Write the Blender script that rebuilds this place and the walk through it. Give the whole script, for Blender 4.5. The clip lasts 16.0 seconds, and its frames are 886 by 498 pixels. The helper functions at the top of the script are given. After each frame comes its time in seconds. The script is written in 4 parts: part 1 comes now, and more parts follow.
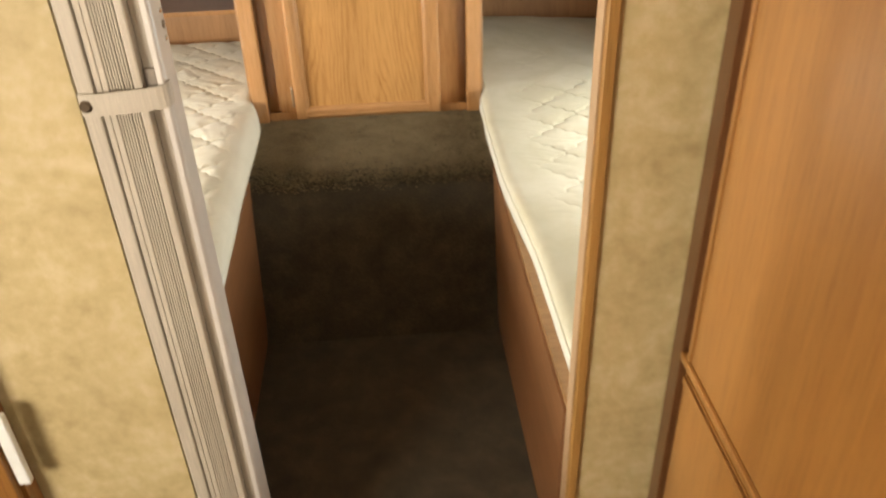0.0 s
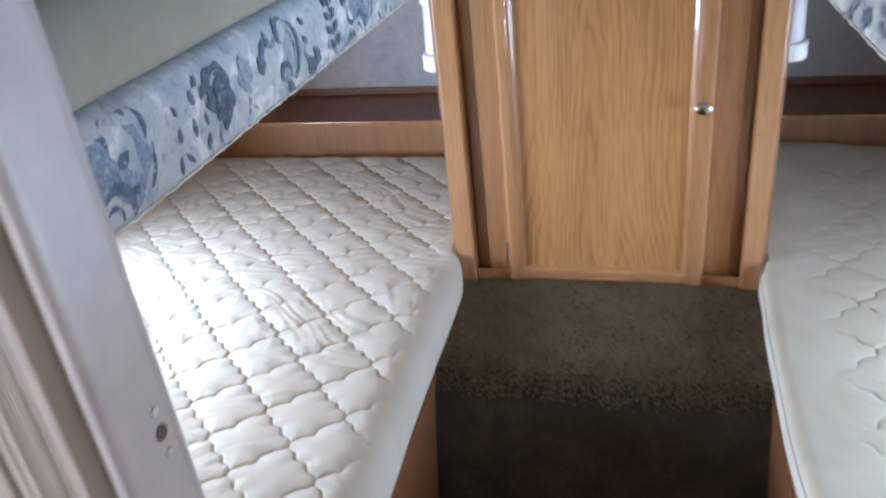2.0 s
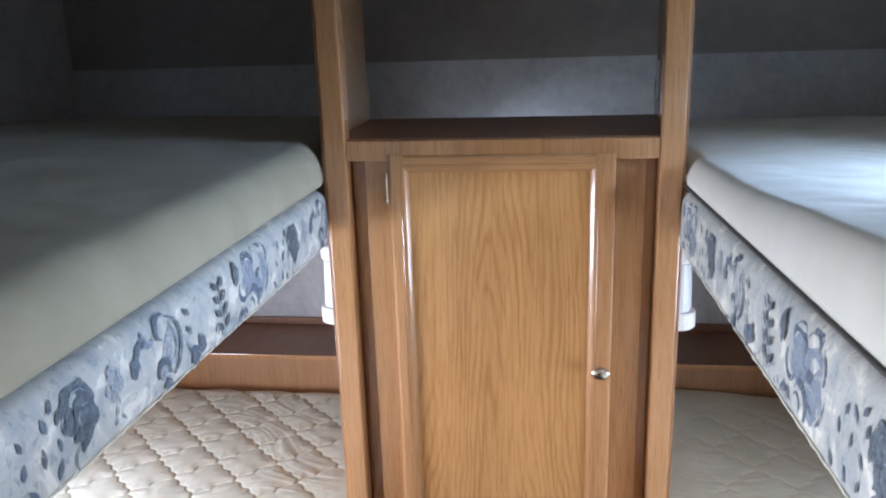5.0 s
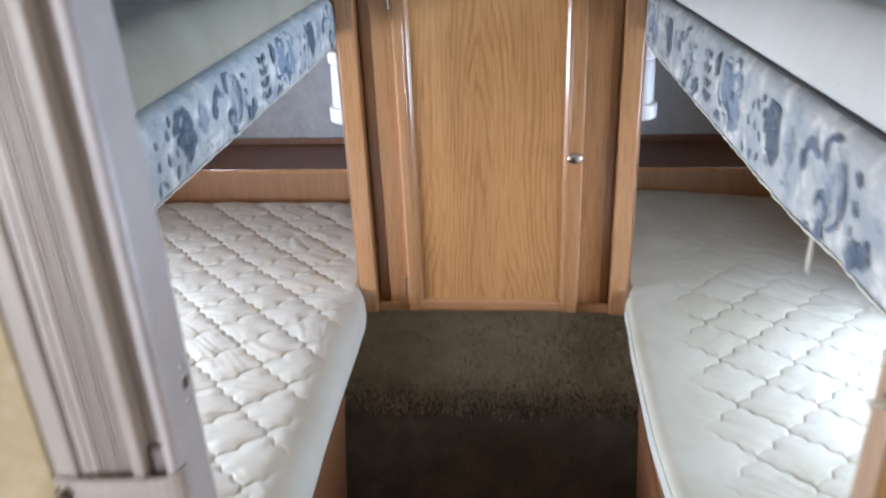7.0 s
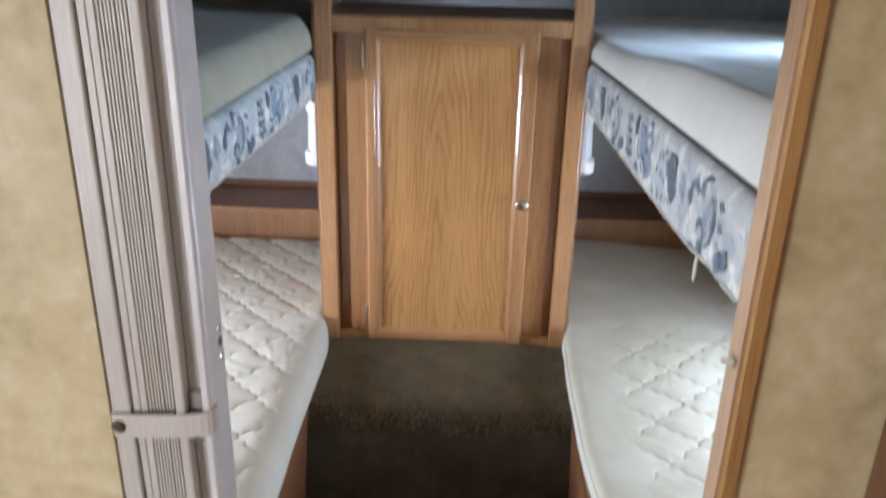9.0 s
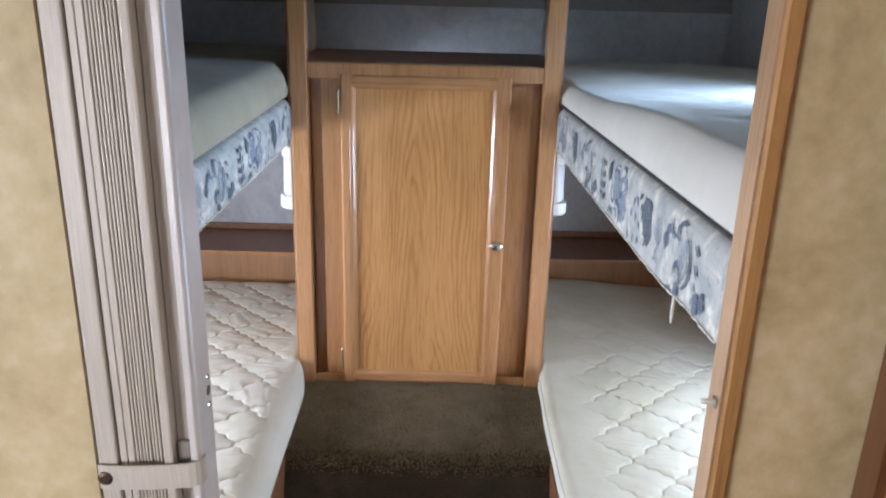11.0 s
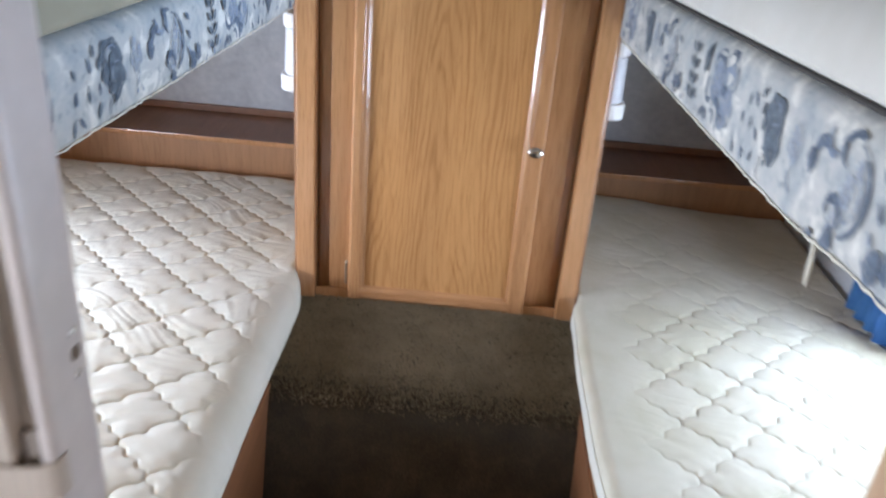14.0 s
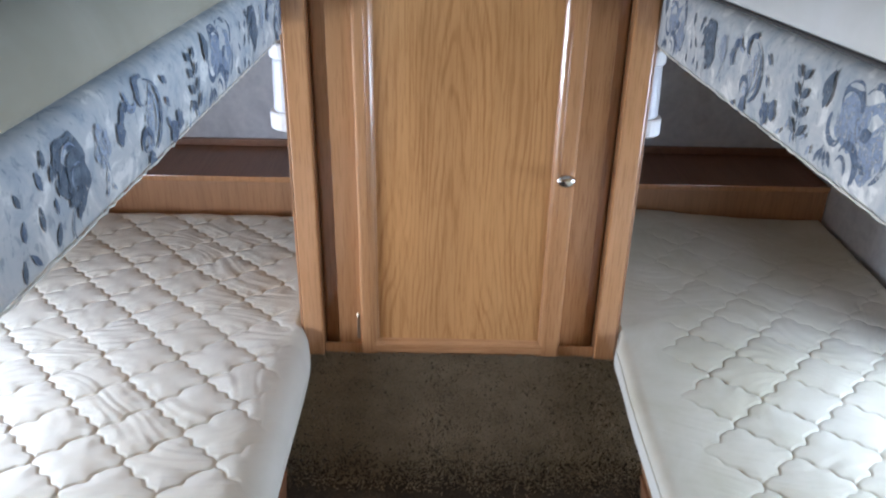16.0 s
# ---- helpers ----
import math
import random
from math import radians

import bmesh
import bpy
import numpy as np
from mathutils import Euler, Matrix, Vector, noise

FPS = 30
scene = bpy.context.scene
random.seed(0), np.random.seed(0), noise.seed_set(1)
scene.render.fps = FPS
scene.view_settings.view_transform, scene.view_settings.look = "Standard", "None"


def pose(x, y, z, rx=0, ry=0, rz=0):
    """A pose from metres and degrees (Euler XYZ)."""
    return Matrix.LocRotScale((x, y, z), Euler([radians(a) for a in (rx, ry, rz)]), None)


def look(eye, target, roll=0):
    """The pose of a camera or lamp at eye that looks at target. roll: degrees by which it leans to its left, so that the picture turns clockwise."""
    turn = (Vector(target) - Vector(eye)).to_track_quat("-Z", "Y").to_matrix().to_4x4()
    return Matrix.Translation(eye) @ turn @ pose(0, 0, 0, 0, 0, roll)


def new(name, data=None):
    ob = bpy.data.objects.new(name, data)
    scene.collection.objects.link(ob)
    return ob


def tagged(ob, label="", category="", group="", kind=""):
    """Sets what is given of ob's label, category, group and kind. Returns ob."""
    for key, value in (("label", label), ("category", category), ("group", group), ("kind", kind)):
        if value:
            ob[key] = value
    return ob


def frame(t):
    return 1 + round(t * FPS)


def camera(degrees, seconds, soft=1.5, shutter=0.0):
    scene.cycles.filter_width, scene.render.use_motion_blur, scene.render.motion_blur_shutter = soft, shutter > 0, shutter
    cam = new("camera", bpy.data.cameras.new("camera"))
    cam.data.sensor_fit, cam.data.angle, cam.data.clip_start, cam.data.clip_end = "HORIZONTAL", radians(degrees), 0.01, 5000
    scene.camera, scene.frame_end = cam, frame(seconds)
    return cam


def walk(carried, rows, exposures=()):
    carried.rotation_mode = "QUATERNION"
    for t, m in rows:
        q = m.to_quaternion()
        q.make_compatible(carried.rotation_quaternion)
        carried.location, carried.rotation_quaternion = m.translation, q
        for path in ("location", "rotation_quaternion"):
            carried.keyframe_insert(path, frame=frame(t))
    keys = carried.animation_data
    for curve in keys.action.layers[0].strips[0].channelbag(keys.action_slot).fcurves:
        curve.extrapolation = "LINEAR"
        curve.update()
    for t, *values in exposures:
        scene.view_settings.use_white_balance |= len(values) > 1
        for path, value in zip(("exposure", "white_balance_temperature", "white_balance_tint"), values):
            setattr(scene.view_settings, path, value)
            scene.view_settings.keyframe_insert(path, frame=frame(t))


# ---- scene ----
cam = camera(58.5, 16.0, soft=2.1, shutter=0.5)
PATH = [
    (0, look((0.075, -2.409, 1.502), (0.153, -1.154, 0.684), -2.00)),
    (0.5, look((0.146, -2.231, 1.510), (0.074, -0.973, 0.696), -5.20)),
    (1, look((0.120, -2.060, 1.496), (-0.035, -0.784, 0.723), -4.70)),
    (1.5, look((0.034, -1.886, 1.507), (-0.154, -0.602, 0.755), -2.80)),
    (2, look((0.096, -1.704, 1.543), (-0.273, -0.448, 0.811), -6.60)),
    (2.5, look((0.038, -1.564, 1.529), (-0.391, -0.313, 0.821), -5.90)),
    (3, look((0.048, -1.507, 1.555), (-0.443, -0.248, 0.903), -5.35)),
    (3.5, look((0.079, -1.528, 1.594), (-0.298, -0.187, 1.037), -2.30)),
    (5.8, look((0.104, -1.623, 1.654), (-0.082, -0.189, 1.257), -2.17)),
    (6, look((0.106, -1.642, 1.631), (-0.094, -0.240, 1.137), -2.40)),
    (6.2, look((0.112, -1.706, 1.621), (-0.095, -0.327, 1.068), -2.36)),
    (6.5, look((0.074, -1.675, 1.620), (-0.102, -0.328, 0.983), -2.80)),
    (7, look((0.079, -1.913, 1.597), (-0.068, -0.572, 0.941), -2.48)),
    (7.5, look((0.074, -2.077, 1.603), (-0.027, -0.759, 0.893), -1.70)),
    (8, look((0.070, -2.152, 1.602), (-0.000, -0.854, 0.852), -1.04)),
    (8.5, look((0.073, -2.178, 1.622), (0.013, -0.855, 0.918), -0.11)),
    (9, look((0.067, -2.152, 1.638), (0.018, -0.761, 1.079), 1.40)),
    (9.2, look((0.073, -2.139, 1.653), (0.019, -0.730, 1.142), 2.03)),
    (11.3, look((0.045, -2.173, 1.653), (0.065, -0.755, 1.164), 1.73)),
    (11.5, look((0.045, -2.176, 1.643), (0.072, -0.764, 1.137), 1.97)),
    (12, look((0.053, -2.184, 1.618), (0.096, -0.788, 1.070), 2.54)),
    (12.5, look((0.033, -2.188, 1.615), (0.119, -0.816, 1.015), 3.72)),
    (13, look((0.008, -2.171, 1.615), (0.131, -0.823, 0.969), 4.57)),
    (13.5, look((0.002, -2.090, 1.582), (0.097, -0.749, 0.918), 5.30)),
    (14, look((0.053, -1.824, 1.532), (0.022, -0.477, 0.872), 4.80)),
    (14.5, look((0.114, -1.610, 1.548), (-0.042, -0.277, 0.878), 3.25)),
    (15, look((0.085, -1.556, 1.568), (-0.053, -0.236, 0.868), 1.90)),
    (15.5, look((0.012, -1.586, 1.535), (-0.053, -0.255, 0.847), 0.30)),
    (16, look((-0.043, -1.575, 1.542), (-0.043, -0.236, 0.867), 1.07)),
]
EXPOSURE = [
    (0.0, 0.33, 7900, 9),
    (0.5, 0.08, 7050, 3),
    (1.0, -0.07, 5900, 12),
    (1.5, -0.12, 5400, 14),
    (2.5, -0.17, 5350, 14),
    (3.0, -0.49, 5400, 14),
    (3.7, -0.60, 5550, 14),
    (5.8, 0.52, 5650, 15),
    (6.6, 0.06, 5450, 14),
    (8.0, -0.04, 5500, 13),
    (9.0, -0.06, 5600, 13),
    (12.5, 0.10, 5600, 14),
    (13.8, 0.07, 5550, 14),
    (14.5, -0.10, 5550, 14),
    (15.3, -0.22, 5450, 14),
    (16.0, -0.20, 5400, 14),
]
walk(cam, PATH, EXPOSURE)

# ---- light ----
world = bpy.data.worlds.new("sky")
scene.world = world
world.use_nodes = True
wn = world.node_tree.nodes
sky = wn.new("ShaderNodeTexSky")
sky.sky_type = "NISHITA"
sky.sun_disc = False
sky.sun_elevation = radians(48)
sky.sun_rotation = radians(200)
wn["Background"].inputs["Strength"].default_value = 0.12
world.node_tree.links.new(sky.outputs[0], wn["Background"].inputs["Color"])

sun = new("sun", bpy.data.lights.new("sun", "SUN"))
sun.data.energy, sun.data.angle, sun.data.color = 1.2, radians(12), (1.0, 0.96, 0.9)
sun.matrix_world = look((1.2, -3, 4), (0, 0, 0))


def window_light(x, y, z, sx, sy, watts, toward, tint=(0.93, 0.97, 1.0), spread=180):
    """Daylight coming in through one window."""
    ob = new("window_daylight", bpy.data.lights.new("window_daylight", "AREA"))
    d = ob.data
    d.shape, d.size, d.size_y, d.energy, d.color, d.spread = "RECTANGLE", sx, sy, watts, tint, radians(spread)
    ob.matrix_world = look((x, y, z), toward)
    return ob


window_light(-1.49, -0.60, 0.80, 0.70, 0.36, 21.5, (0, -0.50, 0.68), (0.90, 0.955, 1.0), 150)
window_light(1.12, -0.54, 0.80, 0.76, 0.36, 8.2, (0, -0.48, 0.66), (0.86, 0.94, 1.0), 145)
window_light(1.12, -0.45, 1.62, 0.58, 0.16, 6.5, (0.70, -0.50, 1.40), (0.62, 0.80, 1.0), 110)
# assumed cabin windows out of view, added to light the partition front
window_light(1.12, -2.50, 1.16, 0.70, 0.56, 6.0, (0, -2.2, 1.0), (1.0, 0.97, 0.92))
window_light(-1.49, -3.00, 1.16, 0.80, 0.56, 40.0, (0.2, -2.0, 1.0), (1.0, 0.97, 0.92))


# ---- materials ----
def material(name, rough=0.6, metal=0.0):
    m = bpy.data.materials.new(name)
    m.use_nodes = True
    b = m.node_tree.nodes["Principled BSDF"]
    b.inputs["Roughness"].default_value = rough
    b.inputs["Metallic"].default_value = metal
    return m, m.node_tree.nodes, m.node_tree.links, b


def rgba(c):
    return (*c, 1.0) if len(c) == 3 else c


def ramp(nodes, stops):
    r = nodes.new("ShaderNodeValToRGB")
    while len(r.color_ramp.elements) < len(stops):
        r.color_ramp.elements.new(0.5)
    for e, (p, c) in zip(r.color_ramp.elements, stops):
        e.position, e.color = p, rgba(c)
    return r


def coords(nodes, links, scale=(1, 1, 1), rot=(0, 0, 0), shift=(0, 0, 0)):
    tc = nodes.new("ShaderNodeTexCoord")
    mp = nodes.new("ShaderNodeMapping")
    mp.inputs["Scale"].default_value, mp.inputs["Rotation"].default_value = scale, rot
    mp.inputs["Location"].default_value = shift
    links.new(tc.outputs["Object"], mp.inputs["Vector"])
    return mp.outputs["Vector"]


def noise_tex(nodes, links, vec, scale, detail=4, rough=0.55, distort=0.0):
    n = nodes.new("ShaderNodeTexNoise")
    n.inputs["Scale"].default_value, n.inputs["Detail"].default_value = scale, detail
    n.inputs["Roughness"].default_value, n.inputs["Distortion"].default_value = rough, distort
    links.new(vec, n.inputs["Vector"])
    return n.outputs["Fac"]


def mixed(nodes, links, fac, a, b, mode="MIX"):
    m = nodes.new("ShaderNodeMix")
    m.data_type, m.blend_type = "RGBA", mode
    for sock, v in ((m.inputs[0], fac), (m.inputs[6], a), (m.inputs[7], b)):
        if isinstance(v, (int, float)):
            sock.default_value = v
        elif isinstance(v, (tuple, list)):
            sock.default_value = rgba(v)
        else:
            links.new(v, sock)
    return m.outputs[2]


def relief(nodes, links, bsdf, height, strength, dist=0.002):
    b = nodes.new("ShaderNodeBump")
    b.inputs["Strength"].default_value, b.inputs["Distance"].default_value = strength, dist
    links.new(height, b.inputs["Height"])
    links.new(b.outputs[0], bsdf.inputs["Normal"])


def oak(name, light, dark, rough=0.32, across="x", cathedral=0.0, coat=0.5, pore=0.5):
    """Lacquered oak with upright grain; cathedral gives the arched figure of a sawn panel."""
    m, n, l, b = material(name, rough)
    sq = {"x": (1, 1, 0.045), "y": (0.045, 1, 1), "z": (1, 0.045, 1)}[across]
    v = coords(n, l, sq)
    fine = noise_tex(n, l, v, 260, 3, 0.7)
    mid = noise_tex(n, l, v, 38, 4, 0.6, 0.4)
    broad = noise_tex(n, l, coords(n, l, (1.0, 1.0, 0.25)), 5, 2)
    col = ramp(n, [(0.2, dark), (0.5, tuple(0.5 * (p + q) for p, q in zip(light, dark))), (0.75, light)])
    if cathedral:
        wob = noise_tex(n, l, coords(n, l, (1.0, 1.0, 0.16)), 11, 3, 0.5)
        wob2 = noise_tex(n, l, coords(n, l, (1.0, 1.0, 0.30)), 4, 1, 0.5)
        sep = n.new("ShaderNodeSeparateXYZ")
        l.new(coords(n, l, shift=(0.015, 0, 0)), sep.inputs[0])

        def calc(op, p, q=None):
            k = n.new("ShaderNodeMath")
            k.operation = op
            for sock, val in zip(k.inputs, (p, q)):
                if val is None:
                    continue
                if isinstance(val, (int, float)):
                    sock.default_value = val
                else:
                    l.new(val, sock)
            return k.outputs[0]
        bow = calc("SQRT", calc("ADD", calc("MULTIPLY", sep.outputs["X"], sep.outputs["X"]), 0.0007))
        phase = calc("ADD", calc("MULTIPLY", bow, 74.0), calc("MULTIPLY", sep.outputs["Z"], 5.5))
        phase = calc("ADD", phase, calc("ADD", calc("MULTIPLY", wob, 6.5), calc("MULTIPLY", wob2, 8.0)))
        wave = calc("ADD", calc("MULTIPLY", calc("SINE", calc("MULTIPLY", phase, 6.2832)), 0.5), 0.5)
        line = ramp(n, [(0.02, (0.10, 0.10, 0.10)), (0.30, (0.58, 0.58, 0.58)), (0.85, (0.74, 0.74, 0.74))])
        fade = noise_tex(n, l, coords(n, l, (1.0, 1.0, 0.12)), 24, 3, 0.6)
        l.new(calc("ADD", wave, calc("MULTIPLY", calc("SUBTRACT", fade, 0.42), 1.3)), line.inputs[0])
        fac = mixed(n, l, cathedral, mid, line.outputs[0])
    else:
        fac = mid
    l.new(fac, col.inputs[0])
    pores = ramp(n, [(0.38, (0.62, 0.55, 0.5)), (0.5, (1, 1, 1))])
    l.new(fine, pores.inputs[0])
    c = mixed(n, l, pore, col.outputs[0], pores.outputs[0], "MULTIPLY")
    tone = ramp(n, [(0.3, (0.86, 0.84, 0.82)), (0.7, (1.08, 1.06, 1.04))])
    l.new(broad, tone.inputs[0])
    c = mixed(n, l, 1.0, c, tone.outputs[0], "MULTIPLY")
    l.new(c, b.inputs["Base Color"])
    b.inputs["Coat Weight"].default_value, b.inputs["Coat Roughness"].default_value = coat, 0.10
    relief(n, l, b, mixed(n, l, 0.5, fine, fac), 0.30, 0.0008)
    return m


OAK = oak("oak_frame", (0.56, 0.300, 0.135), (0.44, 0.220, 0.092), 0.27, coat=1.0)
OAK_ACROSS = oak("oak_rail", (0.56, 0.300, 0.135), (0.44, 0.220, 0.092), 0.27, "y", coat=1.0)
OAK_DOOR = oak("oak_door_panel", (0.625, 0.335, 0.128), (0.455, 0.222, 0.080), 0.25, "x", 0.54, coat=1.0, pore=0.40)
OAK_SIDE = oak("oak_side", (0.42, 0.24, 0.11), (0.29, 0.15, 0.062), 0.38, "y")
# reddish bunk base oak, deepened to paint in the shade under the mattresses
OAK_BASE_SHADED = oak("oak_bunk_base_shaded", (0.30, 0.140, 0.062), (0.20, 0.088, 0.038), 0.40, "z", coat=0.2)
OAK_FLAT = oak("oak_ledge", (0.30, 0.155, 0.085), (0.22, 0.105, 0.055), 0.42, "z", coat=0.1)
OAK_LEDGE = oak("oak_ledge_front", (0.46, 0.255, 0.125), (0.34, 0.178, 0.082), 0.4, "x")
OAK_RED = oak("oak_cupboard", (0.35, 0.158, 0.043), (0.255, 0.107, 0.027), 0.36, "x")
OAK_TRIM = oak("oak_casing", (0.46, 0.255, 0.085), (0.36, 0.185, 0.055), 0.42, "x", coat=0.15)
OAK_REVEAL = oak("oak_casing_edge", (0.52, 0.35, 0.21), (0.45, 0.29, 0.165), 0.45, "x", coat=0.1)
OAK_DARK = oak("oak_dark_trim", (0.165, 0.070, 0.027), (0.115, 0.046, 0.018), 0.4, "x")


def wallpaper(name, a, b_, c, scale=9.0):
    """Sponged, softly blotched printed vinyl."""
    m, n, l, b = material(name, 0.62)
    v = coords(n, l)
    big = noise_tex(n, l, v, scale, 5, 0.6, 0.8)
    small = noise_tex(n, l, v, scale * 4.5, 4, 0.6)
    r = ramp(n, [(0.33, a), (0.52, b_), (0.7, c)])
    l.new(mixed(n, l, 0.42, big, small), r.inputs[0])
    l.new(r.outputs[0], b.inputs["Base Color"])
    relief(n, l, b, noise_tex(n, l, v, 320, 2), 0.15, 0.0006)
    return m


TAN_PAPER = wallpaper("tan_wallpaper", (0.385, 0.288, 0.138), (0.505, 0.395, 0.208), (0.625, 0.51, 0.318))
# plain paper of the upper rear wall, darkened to hold the shade up there
UPPER_PAPER_SHADED = wallpaper("upper_wallpaper_shaded", (0.27, 0.255, 0.24), (0.32, 0.30, 0.285), (0.36, 0.34, 0.32), 6.0)
GREY_PAPER = wallpaper("blue_grey_wallpaper", (0.46, 0.48, 0.52), (0.57, 0.59, 0.62), (0.66, 0.67, 0.69), 12.0)


def carpet(name, low, mid, high):
    m, n, l, b = material(name, 0.95)
    v = coords(n, l)
    tuft = noise_tex(n, l, v, 210, 4, 0.7)
    patch = noise_tex(n, l, v, 14, 4, 0.6)
    r = ramp(n, [(0.3, low), (0.5, mid), (0.72, high)])
    l.new(mixed(n, l, 0.45, tuft, patch), r.inputs[0])
    l.new(r.outputs[0], b.inputs["Base Color"])
    b.inputs["Sheen Weight"].default_value = 0.05
    relief(n, l, b, tuft, 0.9, 0.006)
    return m


# one carpet, two tones: dark paints the shaded riser, pale the lit tread
CARPET_SHADED = carpet("carpet_shaded", (0.023, 0.017, 0.010), (0.060, 0.044, 0.025), (0.125, 0.093, 0.054))
PILE_LIT = carpet("carpet_pile_lit", (0.175, 0.128, 0.071), (0.310, 0.232, 0.130), (0.46, 0.352, 0.212))


def cloth(name, base, spot, rough=0.85, weave=900, amount=0.35, sheen=0.15):
    m, n, l, b = material(name, rough)
    v = coords(n, l)
    r = ramp(n, [(0.35, spot), (0.62, base)])
    l.new(noise_tex(n, l, v, 4.5, 5, 0.6, 0.5), r.inputs[0])
    l.new(r.outputs[0], b.inputs["Base Color"])
    b.inputs["Sheen Weight"].default_value = sheen
    relief(n, l, b, noise_tex(n, l, v, weave, 2), amount, 0.0008)
    return m


def printed_ground():
    """Washed blue-grey cotton with white clouds, blue clouds and small dark flecks."""
    m, n, l, b = material("floral_ground", 0.85)
    v = coords(n, l)
    cloud = ramp(n, [(0.36, (0.345, 0.365, 0.370)), (0.46, (0.435, 0.440, 0.420)), (0.56, (0.485, 0.480, 0.445)), (0.63, (0.67, 0.65, 0.59))])
    l.new(noise_tex(n, l, v, 21, 5, 0.62, 0.6), cloud.inputs[0])
    fleck = ramp(n, [(0.34, (0.70, 0.73, 0.76)), (0.42, (1, 1, 1))])
    l.new(noise_tex(n, l, coords(n, l, (1, 1, 0.6)), 120, 3, 0.6, 0.4), fleck.inputs[0])
    l.new(mixed(n, l, 1.0, cloud.outputs[0], fleck.outputs[0], "MULTIPLY"), b.inputs["Base Color"])
    relief(n, l, b, noise_tex(n, l, v, 1100, 2), 0.4, 0.0006)
    return m


TICKING = cloth("cream_ticking", (0.655, 0.640, 0.555), (0.595, 0.575, 0.48))
TICKING_AGED = cloth("aged_cream_ticking", (0.63, 0.605, 0.495), (0.53, 0.505, 0.375))
# one beige cover: darkened for the shaded left bunk, lightened for the lit right
FOAM_SHADED = cloth("beige_cover_shaded", (0.355, 0.322, 0.232), (0.295, 0.266, 0.182))
FOAM_LIT = cloth("beige_cover_lit", (0.62, 0.60, 0.54), (0.55, 0.53, 0.46))
SHEET = cloth("pale_blue_cover", (0.60, 0.63, 0.66), (0.55, 0.57, 0.58))
PRINT = printed_ground()
NAVY = cloth("navy_curtain", (0.02, 0.045, 0.14), (0.012, 0.026, 0.09))
BLUE = cloth("blue_curtain", (0.10, 0.26, 0.55), (0.06, 0.17, 0.42))


def plain(name, c, rough=0.5, metal=0.0, vary=0.06, scale=30, bump=0.05):
    m, n, l, b = material(name, rough, metal)
    v = coords(n, l)
    r = ramp(n, [(0.3, tuple(x * (1 - vary) for x in c)), (0.7, tuple(min(1, x * (1 + vary)) for x in c))])
    f = noise_tex(n, l, v, scale, 4)
    l.new(f, r.inputs[0])
    l.new(r.outputs[0], b.inputs["Base Color"])
    relief(n, l, b, noise_tex(n, l, v, 400, 2), bump, 0.0005)
    return m


def print_ink(name, c, ground=(0.50, 0.53, 0.57), wear_shade=0.5, gaps=0.47):
    """A hatched fabric print whose broken ink lets the cloth show through."""
    m, n, l, b = material(name, 0.85)
    v = coords(n, l)
    r = ramp(n, [(0.40, c), (0.52, tuple(0.72 * p + 0.28 * q for p, q in zip(c, ground))), (0.68, tuple((1 - wear_shade) * p + wear_shade * q for p, q in zip(c, ground)))])
    l.new(noise_tex(n, l, v, 85, 5, 0.65, 0.6), r.inputs[0])
    l.new(r.outputs[0], b.inputs["Base Color"])
    hatch = ramp(n, [(gaps - 0.07, (0.12, 0.12, 0.12)), (gaps + 0.02, (1, 1, 1))])
    l.new(noise_tex(n, l, coords(n, l, (1, 1, 0.7)), 210, 3, 0.7, 0.5), hatch.inputs[0])
    l.new(hatch.outputs[0], b.inputs["Alpha"])
    relief(n, l, b, noise_tex(n, l, v, 1100, 2), 0.4, 0.0006)
    return m


PRINT_BLUE = print_ink("print_blue", (0.085, 0.110, 0.155), (0.22, 0.255, 0.30), 0.6, 0.45)
PRINT_DARK = print_ink("print_slate", (0.080, 0.098, 0.120), (0.20, 0.235, 0.265), 0.6, 0.42)
PRINT_MID = print_ink("print_soft_blue", (0.19, 0.23, 0.30), (0.36, 0.395, 0.44), 0.7, 0.48)
PRINT_PALE = print_ink("print_pale_blue", (0.30, 0.34, 0.41), (0.46, 0.48, 0.50), 0.7, 0.54)


def grained_vinyl(name, c):
    """Vinyl with a fine upright wood-grain emboss."""
    m, n, l, b = material(name, 0.45)
    v = coords(n, l, (1, 1, 0.05))
    g = noise_tex(n, l, v, 420, 3, 0.6, 0.3)
    r = ramp(n, [(0.3, tuple(x * 0.85 for x in c)), (0.6, c), (0.8, tuple(x * 1.06 for x in c))])
    l.new(g, r.inputs[0])
    stain = ramp(n, [(0.35, (0.90, 0.88, 0.85)), (0.65, (1, 1, 1))])
    l.new(noise_tex(n, l, coords(n, l, (1, 1, 0.35)), 7, 4), stain.inputs[0])
    l.new(mixed(n, l, 1.0, r.outputs[0], stain.outputs[0], "MULTIPLY"), b.inputs["Base Color"])
    relief(n, l, b, g, 0.4, 0.0008)
    return m


VINYL = grained_vinyl("almond_vinyl", (0.56, 0.495, 0.415))
VINYL_LIGHT = plain("pale_vinyl_post", (0.57, 0.52, 0.48), 0.33)
WHITE = plain("white_plastic", (0.80, 0.80, 0.79), 0.35)
LENS = plain("frosted_lens", (0.68, 0.70, 0.74), 0.25)
CHROME = plain("brushed_nickel", (0.80, 0.78, 0.75), 0.2, 1.0)
BRASS = plain("aged_hinge_metal", (0.34, 0.27, 0.19), 0.4, 1.0)
# darkened vinyl for the shaded fold gap and strap loop
VINYL_SHADED = plain("vinyl_shaded", (0.24, 0.20, 0.165), 0.6)
